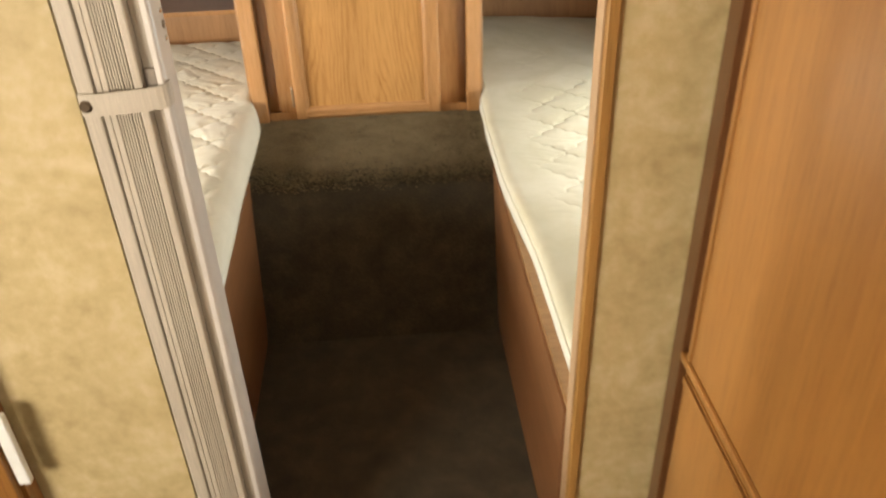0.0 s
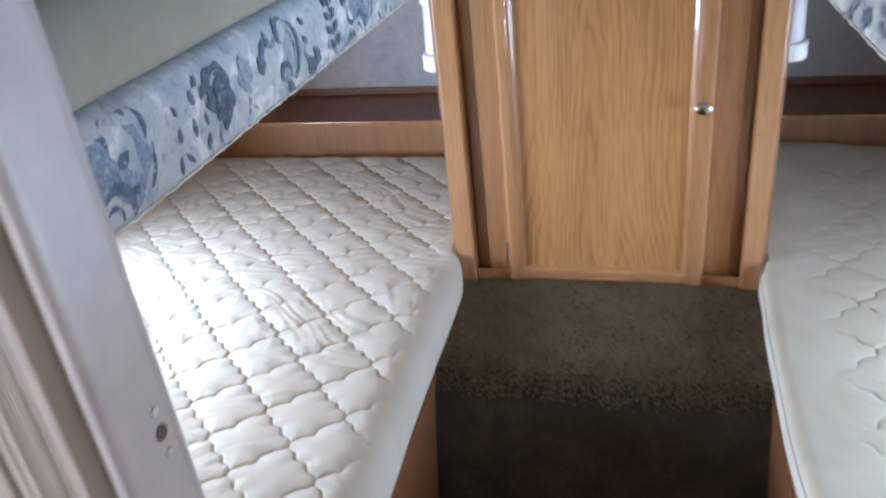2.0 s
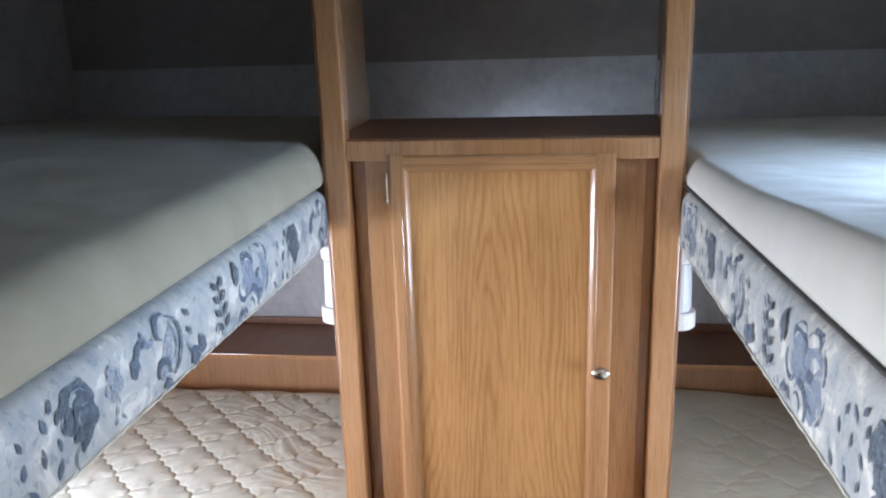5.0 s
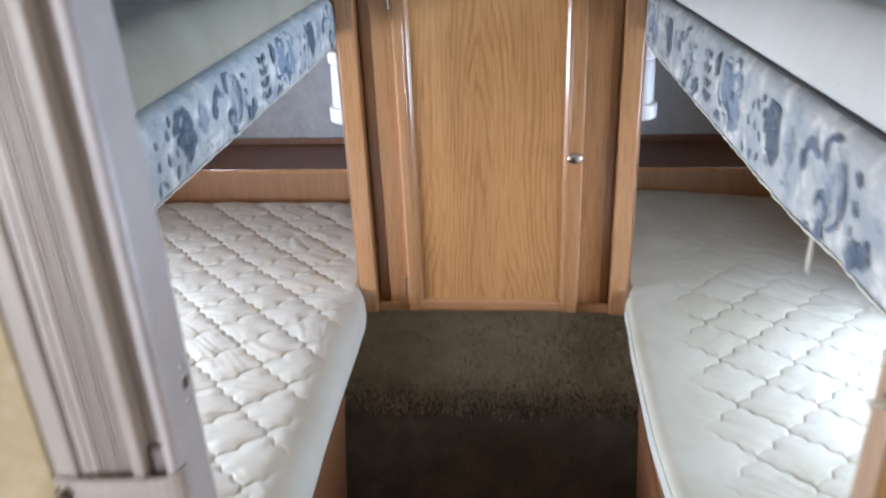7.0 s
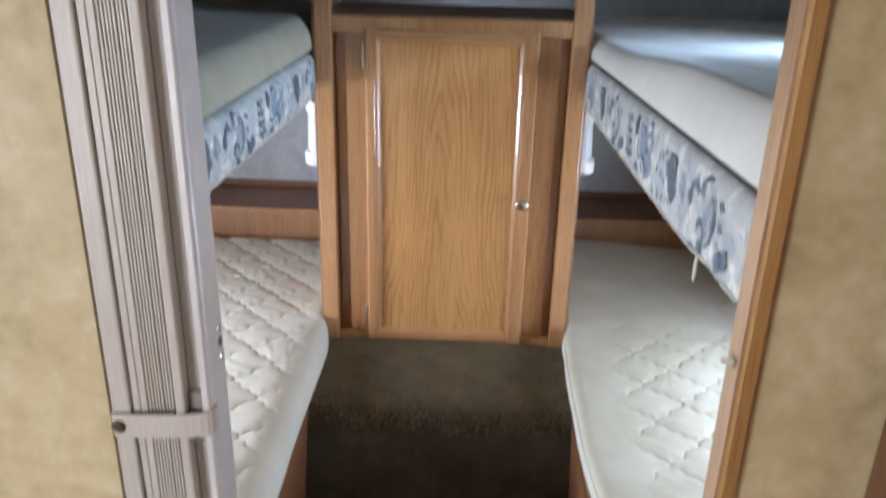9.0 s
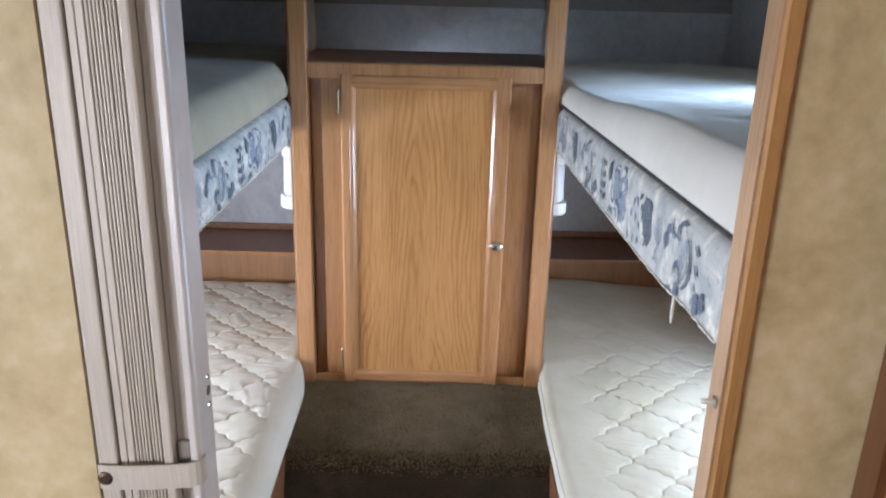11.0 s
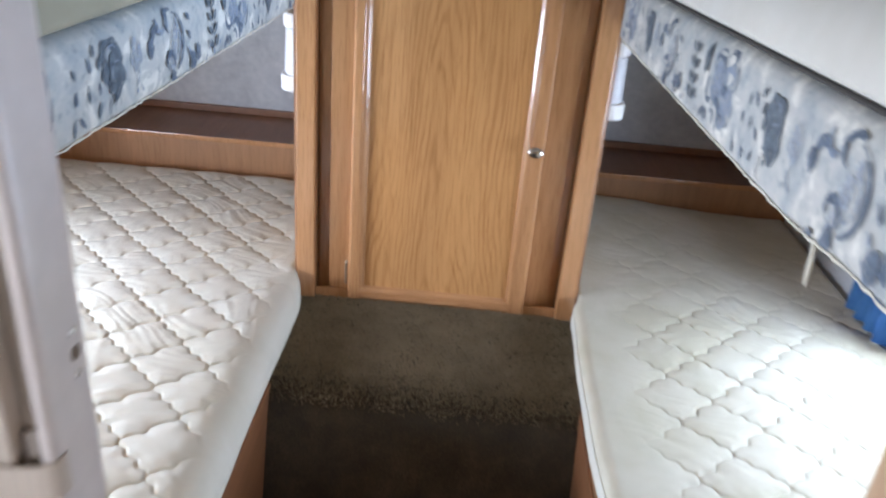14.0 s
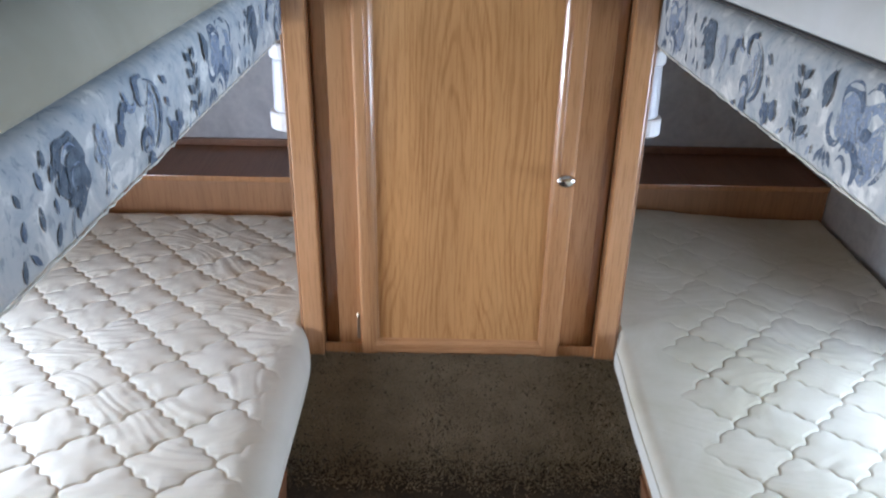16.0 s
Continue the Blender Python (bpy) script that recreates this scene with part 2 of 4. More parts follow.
STUD = plain("antique_stud", (0.13, 0.09, 0.06), 0.35, 0.8)
ALU = plain("white_window_frame", (0.72, 0.72, 0.70), 0.4)
CEILING = plain("ceiling_panel", (0.50, 0.47, 0.41), 0.7, vary=0.04)
SEAM_AND_GAP = plain("seam_and_gap", (0.05, 0.045, 0.04), 0.8)
THREAD = plain("cream_thread", (0.7, 0.66, 0.55), 0.8)
GRASS = plain("outdoor_ground", (0.09, 0.11, 0.05), 0.9, vary=0.3, scale=3)
SHELL = plain("trailer_shell", (0.70, 0.69, 0.66), 0.5)


def glass():
    m, n, l, b = material("window_glass", 0.02)
    b.inputs["Base Color"].default_value = (0.95, 0.97, 0.97, 1)
    b.inputs["Transmission Weight"].default_value = 1.0
    b.inputs["IOR"].default_value = 1.45
    return m


GLASS = glass()


# ---- mesh helpers ----
def part(name, bm, mat, parent=None, label="", smooth=False):
    me = bpy.data.meshes.new(name)
    bm.to_mesh(me)
    bm.free()
    me.materials.append(mat)
    if smooth:
        for p in me.polygons:
            p.use_smooth = True
    ob = new(name, me)
    if parent is not None:
        ob.parent = parent
    if label:
        ob["label"] = label
    return ob


def box(bm, lo, hi, bevel=0.0, seg=2):
    """An edge-rounded block between two corners."""
    r = bmesh.ops.create_cube(bm, size=1.0)
    vs = r["verts"]
    for v in vs:
        v.co = Vector([lo[k] + (v.co[k] + 0.5) * (hi[k] - lo[k]) for k in range(3)])
    if bevel:
        es = {e for v in vs for e in v.link_edges}
        bmesh.ops.bevel(bm, geom=list(es), offset=bevel, segments=seg, profile=0.6, affect="EDGES")
    return bm


def block(name, lo, hi, mat, parent=None, bevel=0.0, label="", seg=2):
    return part(name, box(bmesh.new(), lo, hi, bevel, seg), mat, parent, label)


def extruded(points, lo, hi, axis, bm=None):
    """A closed profile swept straight along an axis; points lie in the two other axes, in order."""
    bm = bm or bmesh.new()
    k = "xyz".index(axis)

    def place(p, a):
        c = list(p)
        c.insert(k, a)
        return c
    a = [bm.verts.new(place(p, lo)) for p in points]
    b = [bm.verts.new(place(p, hi)) for p in points]
    n = len(points)
    for i in range(n):
        bm.faces.new((a[i], a[(i + 1) % n], b[(i + 1) % n], b[i]))
    bm.faces.new(a[::-1])
    bm.faces.new(b)
    bmesh.ops.recalc_face_normals(bm, faces=bm.faces)
    return bm


def tube(bm, pts, r, sides=8):
    """A round cord through points."""
    rings = []
    for i, p in enumerate(pts):
        p = Vector(p)
        d = (Vector(pts[min(i + 1, len(pts) - 1)]) - Vector(pts[max(i - 1, 0)])).normalized()
        q = d.to_track_quat("Z", "Y")
        rr = r[i] if isinstance(r, (list, tuple)) else r
        rings.append([bm.verts.new(p + q @ Vector((rr * math.cos(a), rr * math.sin(a), 0))) for a in
                      (2 * math.pi * k / sides for k in range(sides))])
    for a, b in zip(rings, rings[1:]):
        for k in range(sides):
            bm.faces.new((a[k], a[(k + 1) % sides], b[(k + 1) % sides], b[k]))
    bm.faces.new(rings[0][::-1])
    bm.faces.new(rings[-1])
    return bm


def empty(name, at=(0, 0, 0)):
    ob = new(name)
    ob.location = at
    ob.empty_display_size = 0.1
    return ob


def holed_wall(name, axis, at, thick, lo, hi, holes, mat, label):
    """A wall across an axis with rectangular openings right through it. lo, hi and holes run in (along, up)."""
    bm = bmesh.new()
    us = sorted({lo[0], hi[0], *[h[0] for h in holes], *[h[2] for h in holes]})
    for u0, u1 in zip(us, us[1:]):
        cuts = sorted((h[1], h[3]) for h in holes if h[0] < u1 - 1e-6 and h[2] > u0 + 1e-6)
        z = lo[1]
        spans = []
        for a, b in cuts:
            spans.append((z, a))
            z = b
        spans.append((z, hi[1]))
        for a, b in spans:
            if b - a > 1e-5:
                if axis == "x":
                    box(bm, (min(at, at + thick), u0, a), (max(at, at + thick), u1, b))
                else:
                    box(bm, (u0, min(at, at + thick), a), (u1, max(at, at + thick), b))
    ob = part(name, bm, mat)
    return tagged(ob, label, "wall", kind="structure")


# ---- structure ----
XW, XL, YR, YP, ZC = 1.13, -1.50, 0.95, -1.41, 1.98      # right and left walls, rear wall, partition front, ceiling
YB = -4.6                                      # end of the main cabin


def structure(ob, label, category):
    return tagged(ob, label, category, kind="structure")


structure(block("floor", (XL, YB, -0.04), (XW, YR, 0.0), CARPET_SHADED), "dark brown cut pile carpet on the floor", "floor")
# ceiling stays out of view; its colour is lowered to cut bounced light
structure(block("ceiling", (XL - 0.04, YB - 0.04, ZC), (XW + 0.04, YR + 0.04, ZC + 0.04), CEILING),
          "unseen plain ceiling panel, darkened to limit bounced light", "ceiling")
holed_wall("wall_left", "x", XL, -0.04, (YB, 0.0), (YR, ZC),
           [(-0.95, 0.585, -0.12, 1.00), (-0.80, 1.50, -0.12, 1.72), (-3.45, 0.86, -2.55, 1.46)], GREY_PAPER,
           "side wall in blotched blue-grey wallpaper")
holed_wall("wall_right", "x", XW, 0.04, (YB, 0.0), (YR, ZC),
           [(-0.95, 0.585, -0.12, 1.00), (-0.76, 1.53, -0.14, 1.71), (-2.90, 0.86, -2.10, 1.46)], GREY_PAPER,
           "side wall in blotched blue-grey wallpaper")
structure(block("wall_rear", (XL - 0.04, YR, 0.0), (XW + 0.04, YR + 0.04, ZC), GREY_PAPER),
          "rear wall in blotched blue-grey wallpaper", "wall")
structure(block("wall_rear_upper", (XL + 0.001, YR - 0.004, 1.545), (XW - 0.001, YR - 0.0005, ZC - 0.001), UPPER_PAPER_SHADED),
          "plain upper part of the rear wall, darkened for its shade", "wall")
# unseen wall, given dark oak so less light bounces onto the step
structure(block("wall_cabin_end", (XL - 0.04, YB - 0.04, 0.0), (XW + 0.04, YB, ZC), OAK_RED),
          "unseen end wall closing the main cabin, in dark oak to limit bounce", "wall")
holed_wall("wall_partition", "y", YP, 0.028, (XL, 0.0), (XW, ZC), [(-0.3305, 0.0, 0.3600, 1.93)], TAN_PAPER,
           "thin partition in blotched tan wallpaper with a doorway")
structure(block("ground", (-400, -400, -0.75), (400, 400, -0.70), GRASS), "grassy ground outside the trailer", "ground")


def window_set(name, side, y0, y1, z0, z1, label):
    """A sliding window in a side wall: frame, middle bar and two panes."""
    xw = XW if side > 0 else -XL
    w = structure(empty(name, (side * (xw + 0.02), y0, z0)), label, "window")
    x0, x1 = sorted((side * (xw - 0.008), side * (xw + 0.05)))
    o = Vector(w.location)

    def at(lo, hi, nm, mat, bevel=0.003):
        return part(nm, box(bmesh.new(), Vector(lo) - o, Vector(hi) - o, bevel), mat, w)
    f = 0.022
    at((x0, y0, z0), (x1, y1, z0 + f), "frame_rail", ALU)
    at((x0, y0, z1 - f), (x1, y1, z1), "frame_rail", ALU)
    at((x0, y0, z0 + f), (x1, y0 + f, z1 - f), "frame_stile", ALU)
    at((x0, y1 - f, z0 + f), (x1, y1, z1 - f), "frame_stile", ALU)
    ym = (y0 + y1) / 2
    at((x0 + 0.015, ym - 0.012, z0 + f), (x1 - 0.015, ym + 0.012, z1 - f), "meeting_bar", ALU)
    xm = side * (xw + 0.022)
    for a, b in ((y0 + f, ym - 0.012), (ym + 0.012, y1 - f)):
        p = at((xm - 0.002, a, z0 + f), (xm + 0.002, b, z1 - f), "pane", GLASS, 0)
        p.visible_shadow = False
    return w


window_set("window_1", -1, -0.95, -0.12, 0.585, 1.00, "white framed sliding window beside the lower bunk")
window_set("window_2", 1, -0.95, -0.12, 0.585, 1.00, "white framed sliding window beside the lower bunk")
window_set("window_3", 1, -0.76, -0.14, 1.53, 1.71, "low white framed window beside the upper bunk")
window_set("window_4", -1, -0.80, -0.12, 1.50, 1.72, "low white framed window behind a navy curtain")
window_set("window_5", -1, -3.45, -2.55, 0.86, 1.46, "assumed white framed window in the main cabin, out of view")
window_set("window_6", 1, -2.90, -2.10, 0.86, 1.46, "assumed white framed window in the main cabin, out of view")


def curtain(x, y0, y1, z0, z1, mat, folds, depth, label, flare=0.0):
    """A gathered curtain hanging in soft folds along a side wall."""
    bm = bmesh.new()
    nu, nv = folds * 8, 14
    grid = []
    for j in range(nv + 1):
        v = j / nv
        row = []
        for i in range(nu + 1):
            u = i / nu
            a = depth * (0.35 + 0.65 * (1 - v)) * math.sin(2 * math.pi * folds * u + 0.6 * math.sin(5 * v))
            y = y0 + u * (y1 - y0) * (1 + flare * (1 - v))
            row.append(bm.verts.new((x + a + 0.004 * noise.noise((u * 9, v * 4, y0)), y, z0 + v * (z1 - z0))))
        grid.append(row)
    for j in range(nv):
        for i in range(nu):
            bm.faces.new((grid[j][i], grid[j][i + 1], grid[j + 1][i + 1], grid[j + 1][i]))
    bmesh.ops.solidify(bm, geom=list(bm.faces), thickness=0.0015)
    ob = part("curtain", bm, mat, smooth=True)
    return tagged(ob, label, "curtain")


curtain(XW - 0.042, -0.17, 0.05, 0.562, 1.08, BLUE, 4, 0.016, "bright blue gathered curtain pushed to one side of a window")
curtain(XL + 0.035, -0.84, -0.20, 1.43, 1.80, NAVY, 9, 0.014, "dark navy curtain drawn across the upper bunk window")

# doorway casing
casing = structure(empty("door_casing", (0.341, YP, 0.0)), "honey oak casing along the doorway edge", "door casing")
c = extruded([(0.0180, -0.0075), (0.0192, -0.0090), (0.0328, -0.0080), (0.0335, -0.0065), (0.0335, -0.0006), (0.0186, -0.0006), (0.0186, 0.0285), (0.0150, 0.0285), (0.0150, -0.0040)], 0.0, 1.93, "z")
part("side_casing", c, OAK_TRIM, casing)
part("edge_strip", extruded([(0.0126, -0.0052), (0.0148, -0.0052), (0.0148, 0.0285), (0.0126, 0.0285)], 0.0, 1.93, "z"), OAK_REVEAL, casing, "pale planed inner edge")
catch = tagged(empty("latch_catch", (0.3555, YP + 0.004, 1.222)), "small pale metal door catch screwed to the casing", "door catch")
cb = bmesh.new()
tube(cb, [(-0.004, 0, 0), (-0.007, 0, 0), (-0.017, 0, 0.0005), (-0.0185, 0, 0.0005)], [0.0030, 0.0034, 0.0034, 0.0022], 12)
part("peg", cb, THREAD, catch, smooth=True)
part("base_plate", box(bmesh.new(), (-0.0045, -0.005, -0.006), (-0.0025, 0.005, 0.006), 0.0008), CHROME, catch)


# ---- carpeted platform ----
def platform():
    """A raised step with a sloped, round-nosed carpet front."""
    prof = [(-0.560, 0.0), (-0.525, 0.05), (-0.455, 0.28), (-0.415, 0.405), (-0.395, 0.442), (-0.365, 0.460), (-0.33, 0.466),
            (0.30, 0.466), (0.30, 0.0)]
    xs = [-0.350 + 0.712 * i / 40 for i in range(41)]
    step = tagged(empty("carpeted_step"), "raised step covered in brown cut pile carpet", "step")

    def sheet(name, first, last):
        """One length of the carpet between two points of the profile."""
        bm = bmesh.new()
        rows = [[bm.verts.new((x, y + 0.006 * noise.noise((x * 7, z * 7, 1)), z + 0.003 * noise.noise((x * 11, y * 9, 4)) * (z > 0.1)))
                 for y, z in prof[first:last + 1]] for x in xs]
        for a, b in zip(rows, rows[1:]):
            for k in range(last - first):
                bm.faces.new((a[k], b[k], b[k + 1], a[k + 1]))
        return part(name, bm, CARPET_SHADED, step, smooth=True)
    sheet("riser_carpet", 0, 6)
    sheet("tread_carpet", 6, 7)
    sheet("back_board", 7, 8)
    return step


platform()


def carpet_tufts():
    """Loose pile on the top, nose and front of the step; its pale colour paints the tread lit."""
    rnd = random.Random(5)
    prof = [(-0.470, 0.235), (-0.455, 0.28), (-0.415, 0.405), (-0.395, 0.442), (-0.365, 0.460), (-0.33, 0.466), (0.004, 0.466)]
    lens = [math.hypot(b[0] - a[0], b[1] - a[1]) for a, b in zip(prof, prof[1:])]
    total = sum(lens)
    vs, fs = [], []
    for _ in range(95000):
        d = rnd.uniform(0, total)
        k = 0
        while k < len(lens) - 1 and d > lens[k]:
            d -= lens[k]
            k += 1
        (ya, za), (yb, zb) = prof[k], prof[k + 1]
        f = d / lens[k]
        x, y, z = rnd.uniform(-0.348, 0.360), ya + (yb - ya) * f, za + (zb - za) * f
        wear_shade = z + 0.014 * noise.noise((x * 9, 0.0, 3.0))          # the pale pile ends below the nose, leaving the riser in painted shade
        if wear_shade < 0.455 and rnd.random() > max(0.0, (wear_shade - 0.415) / 0.040) ** 1.3:
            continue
        ny_, nz_ = -(zb - za) / lens[k], (yb - ya) / lens[k]
        h, w, a = rnd.uniform(0.003, 0.009), rnd.uniform(0.0010, 0.0026), rnd.uniform(0, 6.283)
        lx, ly = rnd.gauss(0, 0.004), rnd.gauss(0, 0.003)
        dx, dy = w * math.cos(a), w * math.sin(a)
        q = len(vs)
        by, bz = y - 0.002 * ny_, z - 0.002 * nz_
        ty, tz = y + h * ny_ + ly * nz_, z + h * nz_ - ly * ny_
        vs += [(x - dx, by - dy * nz_, bz + dy * ny_), (x + dx, by + dy * nz_, bz - dy * ny_), (x + lx + dx * 0.5, ty, tz), (x + lx - dx * 0.5, ty, tz)]
        fs.append((q, q + 1, q + 2, q + 3))
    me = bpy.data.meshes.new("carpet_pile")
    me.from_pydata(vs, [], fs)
    me.materials.append(PILE_LIT)
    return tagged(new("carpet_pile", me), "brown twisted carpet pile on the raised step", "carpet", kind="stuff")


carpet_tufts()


# ---- lower bunks ----
def bunk_base(side):
    b = tagged(empty("bunk_base", (side * 0.36, -0.4, 0)), "oak-faced lower bunk base standing on the carpet", "bunk base", "lower bunk bases")
    s = side
    o = Vector(b.location)

    def add(nm, lo, hi, mat, bev=0.0015):
        lo2 = [min(p, q) for p, q in zip(lo, hi)]
        hi2 = [max(p, q) for p, q in zip(lo, hi)]
        return part(nm, box(bmesh.new(), Vector(lo2) - o, Vector(hi2) - o, bev), mat, b)
    xi = 0.340 if s < 0 else 0.352
    add("side_panel", (s * xi, -1.368, 0.0), (s * (xi + 0.018), 0.30, 0.452), OAK_BASE_SHADED)
    add("deck", (s * (xi + 0.005), -1.368, 0.4535), ((1.128 if s > 0 else XL + 0.002), 0.660, 0.465), OAK_SIDE)
    return b


bunk_base(-1)
bunk_base(1)


def smooth01(t):
    t = max(0.0, min(1.0, t))
    return t * t * (3 - 2 * t)


def lower_mattress(side, mat, label):
    """A thin quilted mattress: wavy diamond quilting, rounded edges and a notch beside the cabinet."""
    cell, zt, zb = 0.1655, 0.551, 0.466
    y0, y1, xo = -1.362, 0.657, (1.118 if side > 0 else -XL - 0.012)
    nx, ny = (290 if side > 0 else 400), 760
    u0, v0 = (-0.756, -0.632) if side < 0 else (0.195, 1.040)

    def inner(y):
        if side < 0:
            turn = max(0.0, min(1.0, (y + 0.135) / 0.12))
            return 0.341 - 0.010 * smooth01((-0.40 - y) / 0.6) + 0.032 * (1 - math.sqrt(1 - turn * turn))
        return 0.350 + 0.006 * smooth01((y + 0.3) / 0.2) + 0.024 * smooth01((-0.55 - y) / 0.5) + 0.018 * smooth01((y + 0.08) / 0.07)

    def height(x, y):
        u, v = x + y, x - y
        k3 = 2 * math.pi / cell
        du = (u - u0 + 0.0050 * math.sin(3 * k3 * (v - v0) + 0.5) + 0.004 * math.sin(k3 * (v - v0))) / cell
        dv = (v - v0 + 0.0066 * math.sin(2 * k3 * (u - u0)) + 0.0022 * math.sin(4 * k3 * (u - u0) + 1.0)) / cell
        a = abs(du - round(du)) * cell * 0.707
        b = abs(dv - round(dv)) * cell * 0.707
        d = min(a, b)
        g = math.exp(-(d / 0.0027) ** 2) * 0.0030 + math.exp(-(d / 0.020) ** 2) * 0.0028
        e = abs(x) - inner(y)
        if side < 0:
            keep = smooth01((e - 0.022) / 0.05)
        else:
            keep = smooth01((e - 0.06) / 0.12) * (0.35 + 0.65 * smooth01((0.15 - y) / 0.25))
        wr = 0.0013 * noise.noise((x * 9, y * 52 + 20 * noise.noise((x * 3, y * 3, 7)), 3)) + 0.0035 * noise.noise((x * 5, y * 4, 9))
        hump = 0.030 * smooth01((y - 0.05) / 0.5) * smooth01((1.0 - x) / 0.6) if side > 0 else 0.0
        return hump - g * keep * (1.25 if side < 0 else 1.2) + wr * (0.4 + 0.6 * keep)

    bm = bmesh.new()
    rows = []
    rad = 0.085 if side < 0 else 0.030
    edge = 0.066 if side < 0 else 0.024
    for j in range(ny + 1):
        y = y0 + (y1 - y0) * j / ny
        row = []
        xi = inner(y)
        for i in range(nx + 1):
            f = i / nx
            ax = xi + (xo - xi) * f
            e = min(xo - ax, y - y0, y1 - y)
            x = side * ax
            drop = 0.0
            butt = smooth01((y + 0.09) / 0.08)          # pressed flat against the cabinet
            soft_in = rad * (1 - 0.85 * butt)
            if ax - xi < soft_in and ax - xi < e:
                drop = (edge + (0.010 - edge) * butt) * (1 - math.sqrt(max(0.0, 1 - (1 - (ax - xi) / soft_in) ** 2)))
            elif e < rad:
                drop = edge * (1 - math.sqrt(max(0.0, 1 - (1 - e / rad) ** 2)))
            row.append(bm.verts.new((x, y, zt + height(x, y) - drop)))
        rows.append(row)
    for j in range(ny):
        for i in range(nx):
            q = (rows[j][i], rows[j][i + 1], rows[j + 1][i + 1], rows[j + 1][i])
            bm.faces.new(q if side > 0 else q[::-1])
    loop = [rows[0][i] for i in range(nx)] + [rows[j][nx] for j in range(ny)] + [rows[ny][i] for i in range(nx, 0, -1)] + [rows[j][0] for j in range(ny, 0, -1)]
    ring = [v.co.copy() for v in loop]
    ob = part("mattress", bm, mat, smooth=True)
    cx = side * (0.36 + xo) / 2
    sb = bmesh.new()
    n = len(ring)
    prev = [sb.verts.new(c) for c in ring]
    for k in range(1, 8):
        f = k / 7
        cur = []
        for c in ring:
            bul = 0.010 * math.sin(math.pi * min(1.0, 0.2 + f * 0.9)) - 0.006 - 0.010 * max(0, f - 0.75)
            sx = 1 if c.x > cx else -1
            on_in = abs(abs(c.x) - inner(c.y)) < 1e-4
            dx = bul * sx if on_in else 0.0
            cur.append(sb.verts.new((c.x + dx + (0.0022 * noise.noise((c.y * 6, f * 3, side)) if on_in else 0), c.y, c.z + (zb - c.z) * f)))
        for i in range(n):
            q = (prev[i], cur[i], cur[(i + 1) % n], prev[(i + 1) % n])
            sb.faces.new(q if side > 0 else q[::-1])
        prev = cur
    sb.faces.new(prev if side < 0 else prev[::-1])
    part("side_border", sb, TICKING, ob, "smooth cream side border", smooth=True)
    if side > 0:
        pb = bmesh.new()
        tube(pb, [(c.x - 0.0005, c.y, c.z + 0.0005) for c in ring[-ny + 1:]], 0.0026, 6)
        part("edge_cord", pb, TICKING, ob, "cream piped edge", smooth=True)
    return tagged(ob, label, "mattress", "lower bunk mattresses")


lower_mattress(-1, TICKING, "bare cream quilted mattress on the lower bunk")
lower_mattress(1, TICKING_AGED, "bare yellowed cream quilted mattress on the lower bunk")


# ---- rear ledge ----
def ledge(side):
    b = tagged(empty("rear_ledge", (side * 0.75, 0.74, 0)), "reddish oak boxed ledge behind the lower bunk", "ledge", "rear ledges")
    o = Vector(b.location)
    xw = XW if side > 0 else -XL
    xa, xb = sorted((side * 0.0, side * (xw - 0.002)))
    if side < 0:
        xb = -0.002
    else:
        xa = 0.002

    def add(nm, lo, hi, mat, bev=0.002):
        return part(nm, box(bmesh.new(), Vector(lo) - o, Vector(hi) - o, bev), mat, b)
    add("front_board", (xa, 0.664, 0.0), (xb, 0.679, 0.636), OAK_LEDGE)
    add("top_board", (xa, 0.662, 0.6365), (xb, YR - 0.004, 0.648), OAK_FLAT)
    add("nose_strip", (xa, 0.656, 0.633), (xb, 0.6615, 0.650), OAK, 0.0022)
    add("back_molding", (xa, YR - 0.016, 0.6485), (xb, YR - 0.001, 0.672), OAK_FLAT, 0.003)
    part("corner_bead", box(bmesh.new(), Vector((side * (xw - 0.009) - 0.005, 0.658, 0.47)) - o, Vector((side * (xw - 0.009) + 0.005, 0.6635, 0.632)) - o, 0.002), OAK_LEDGE, b)
    return b


ledge(-1)
ledge(1)


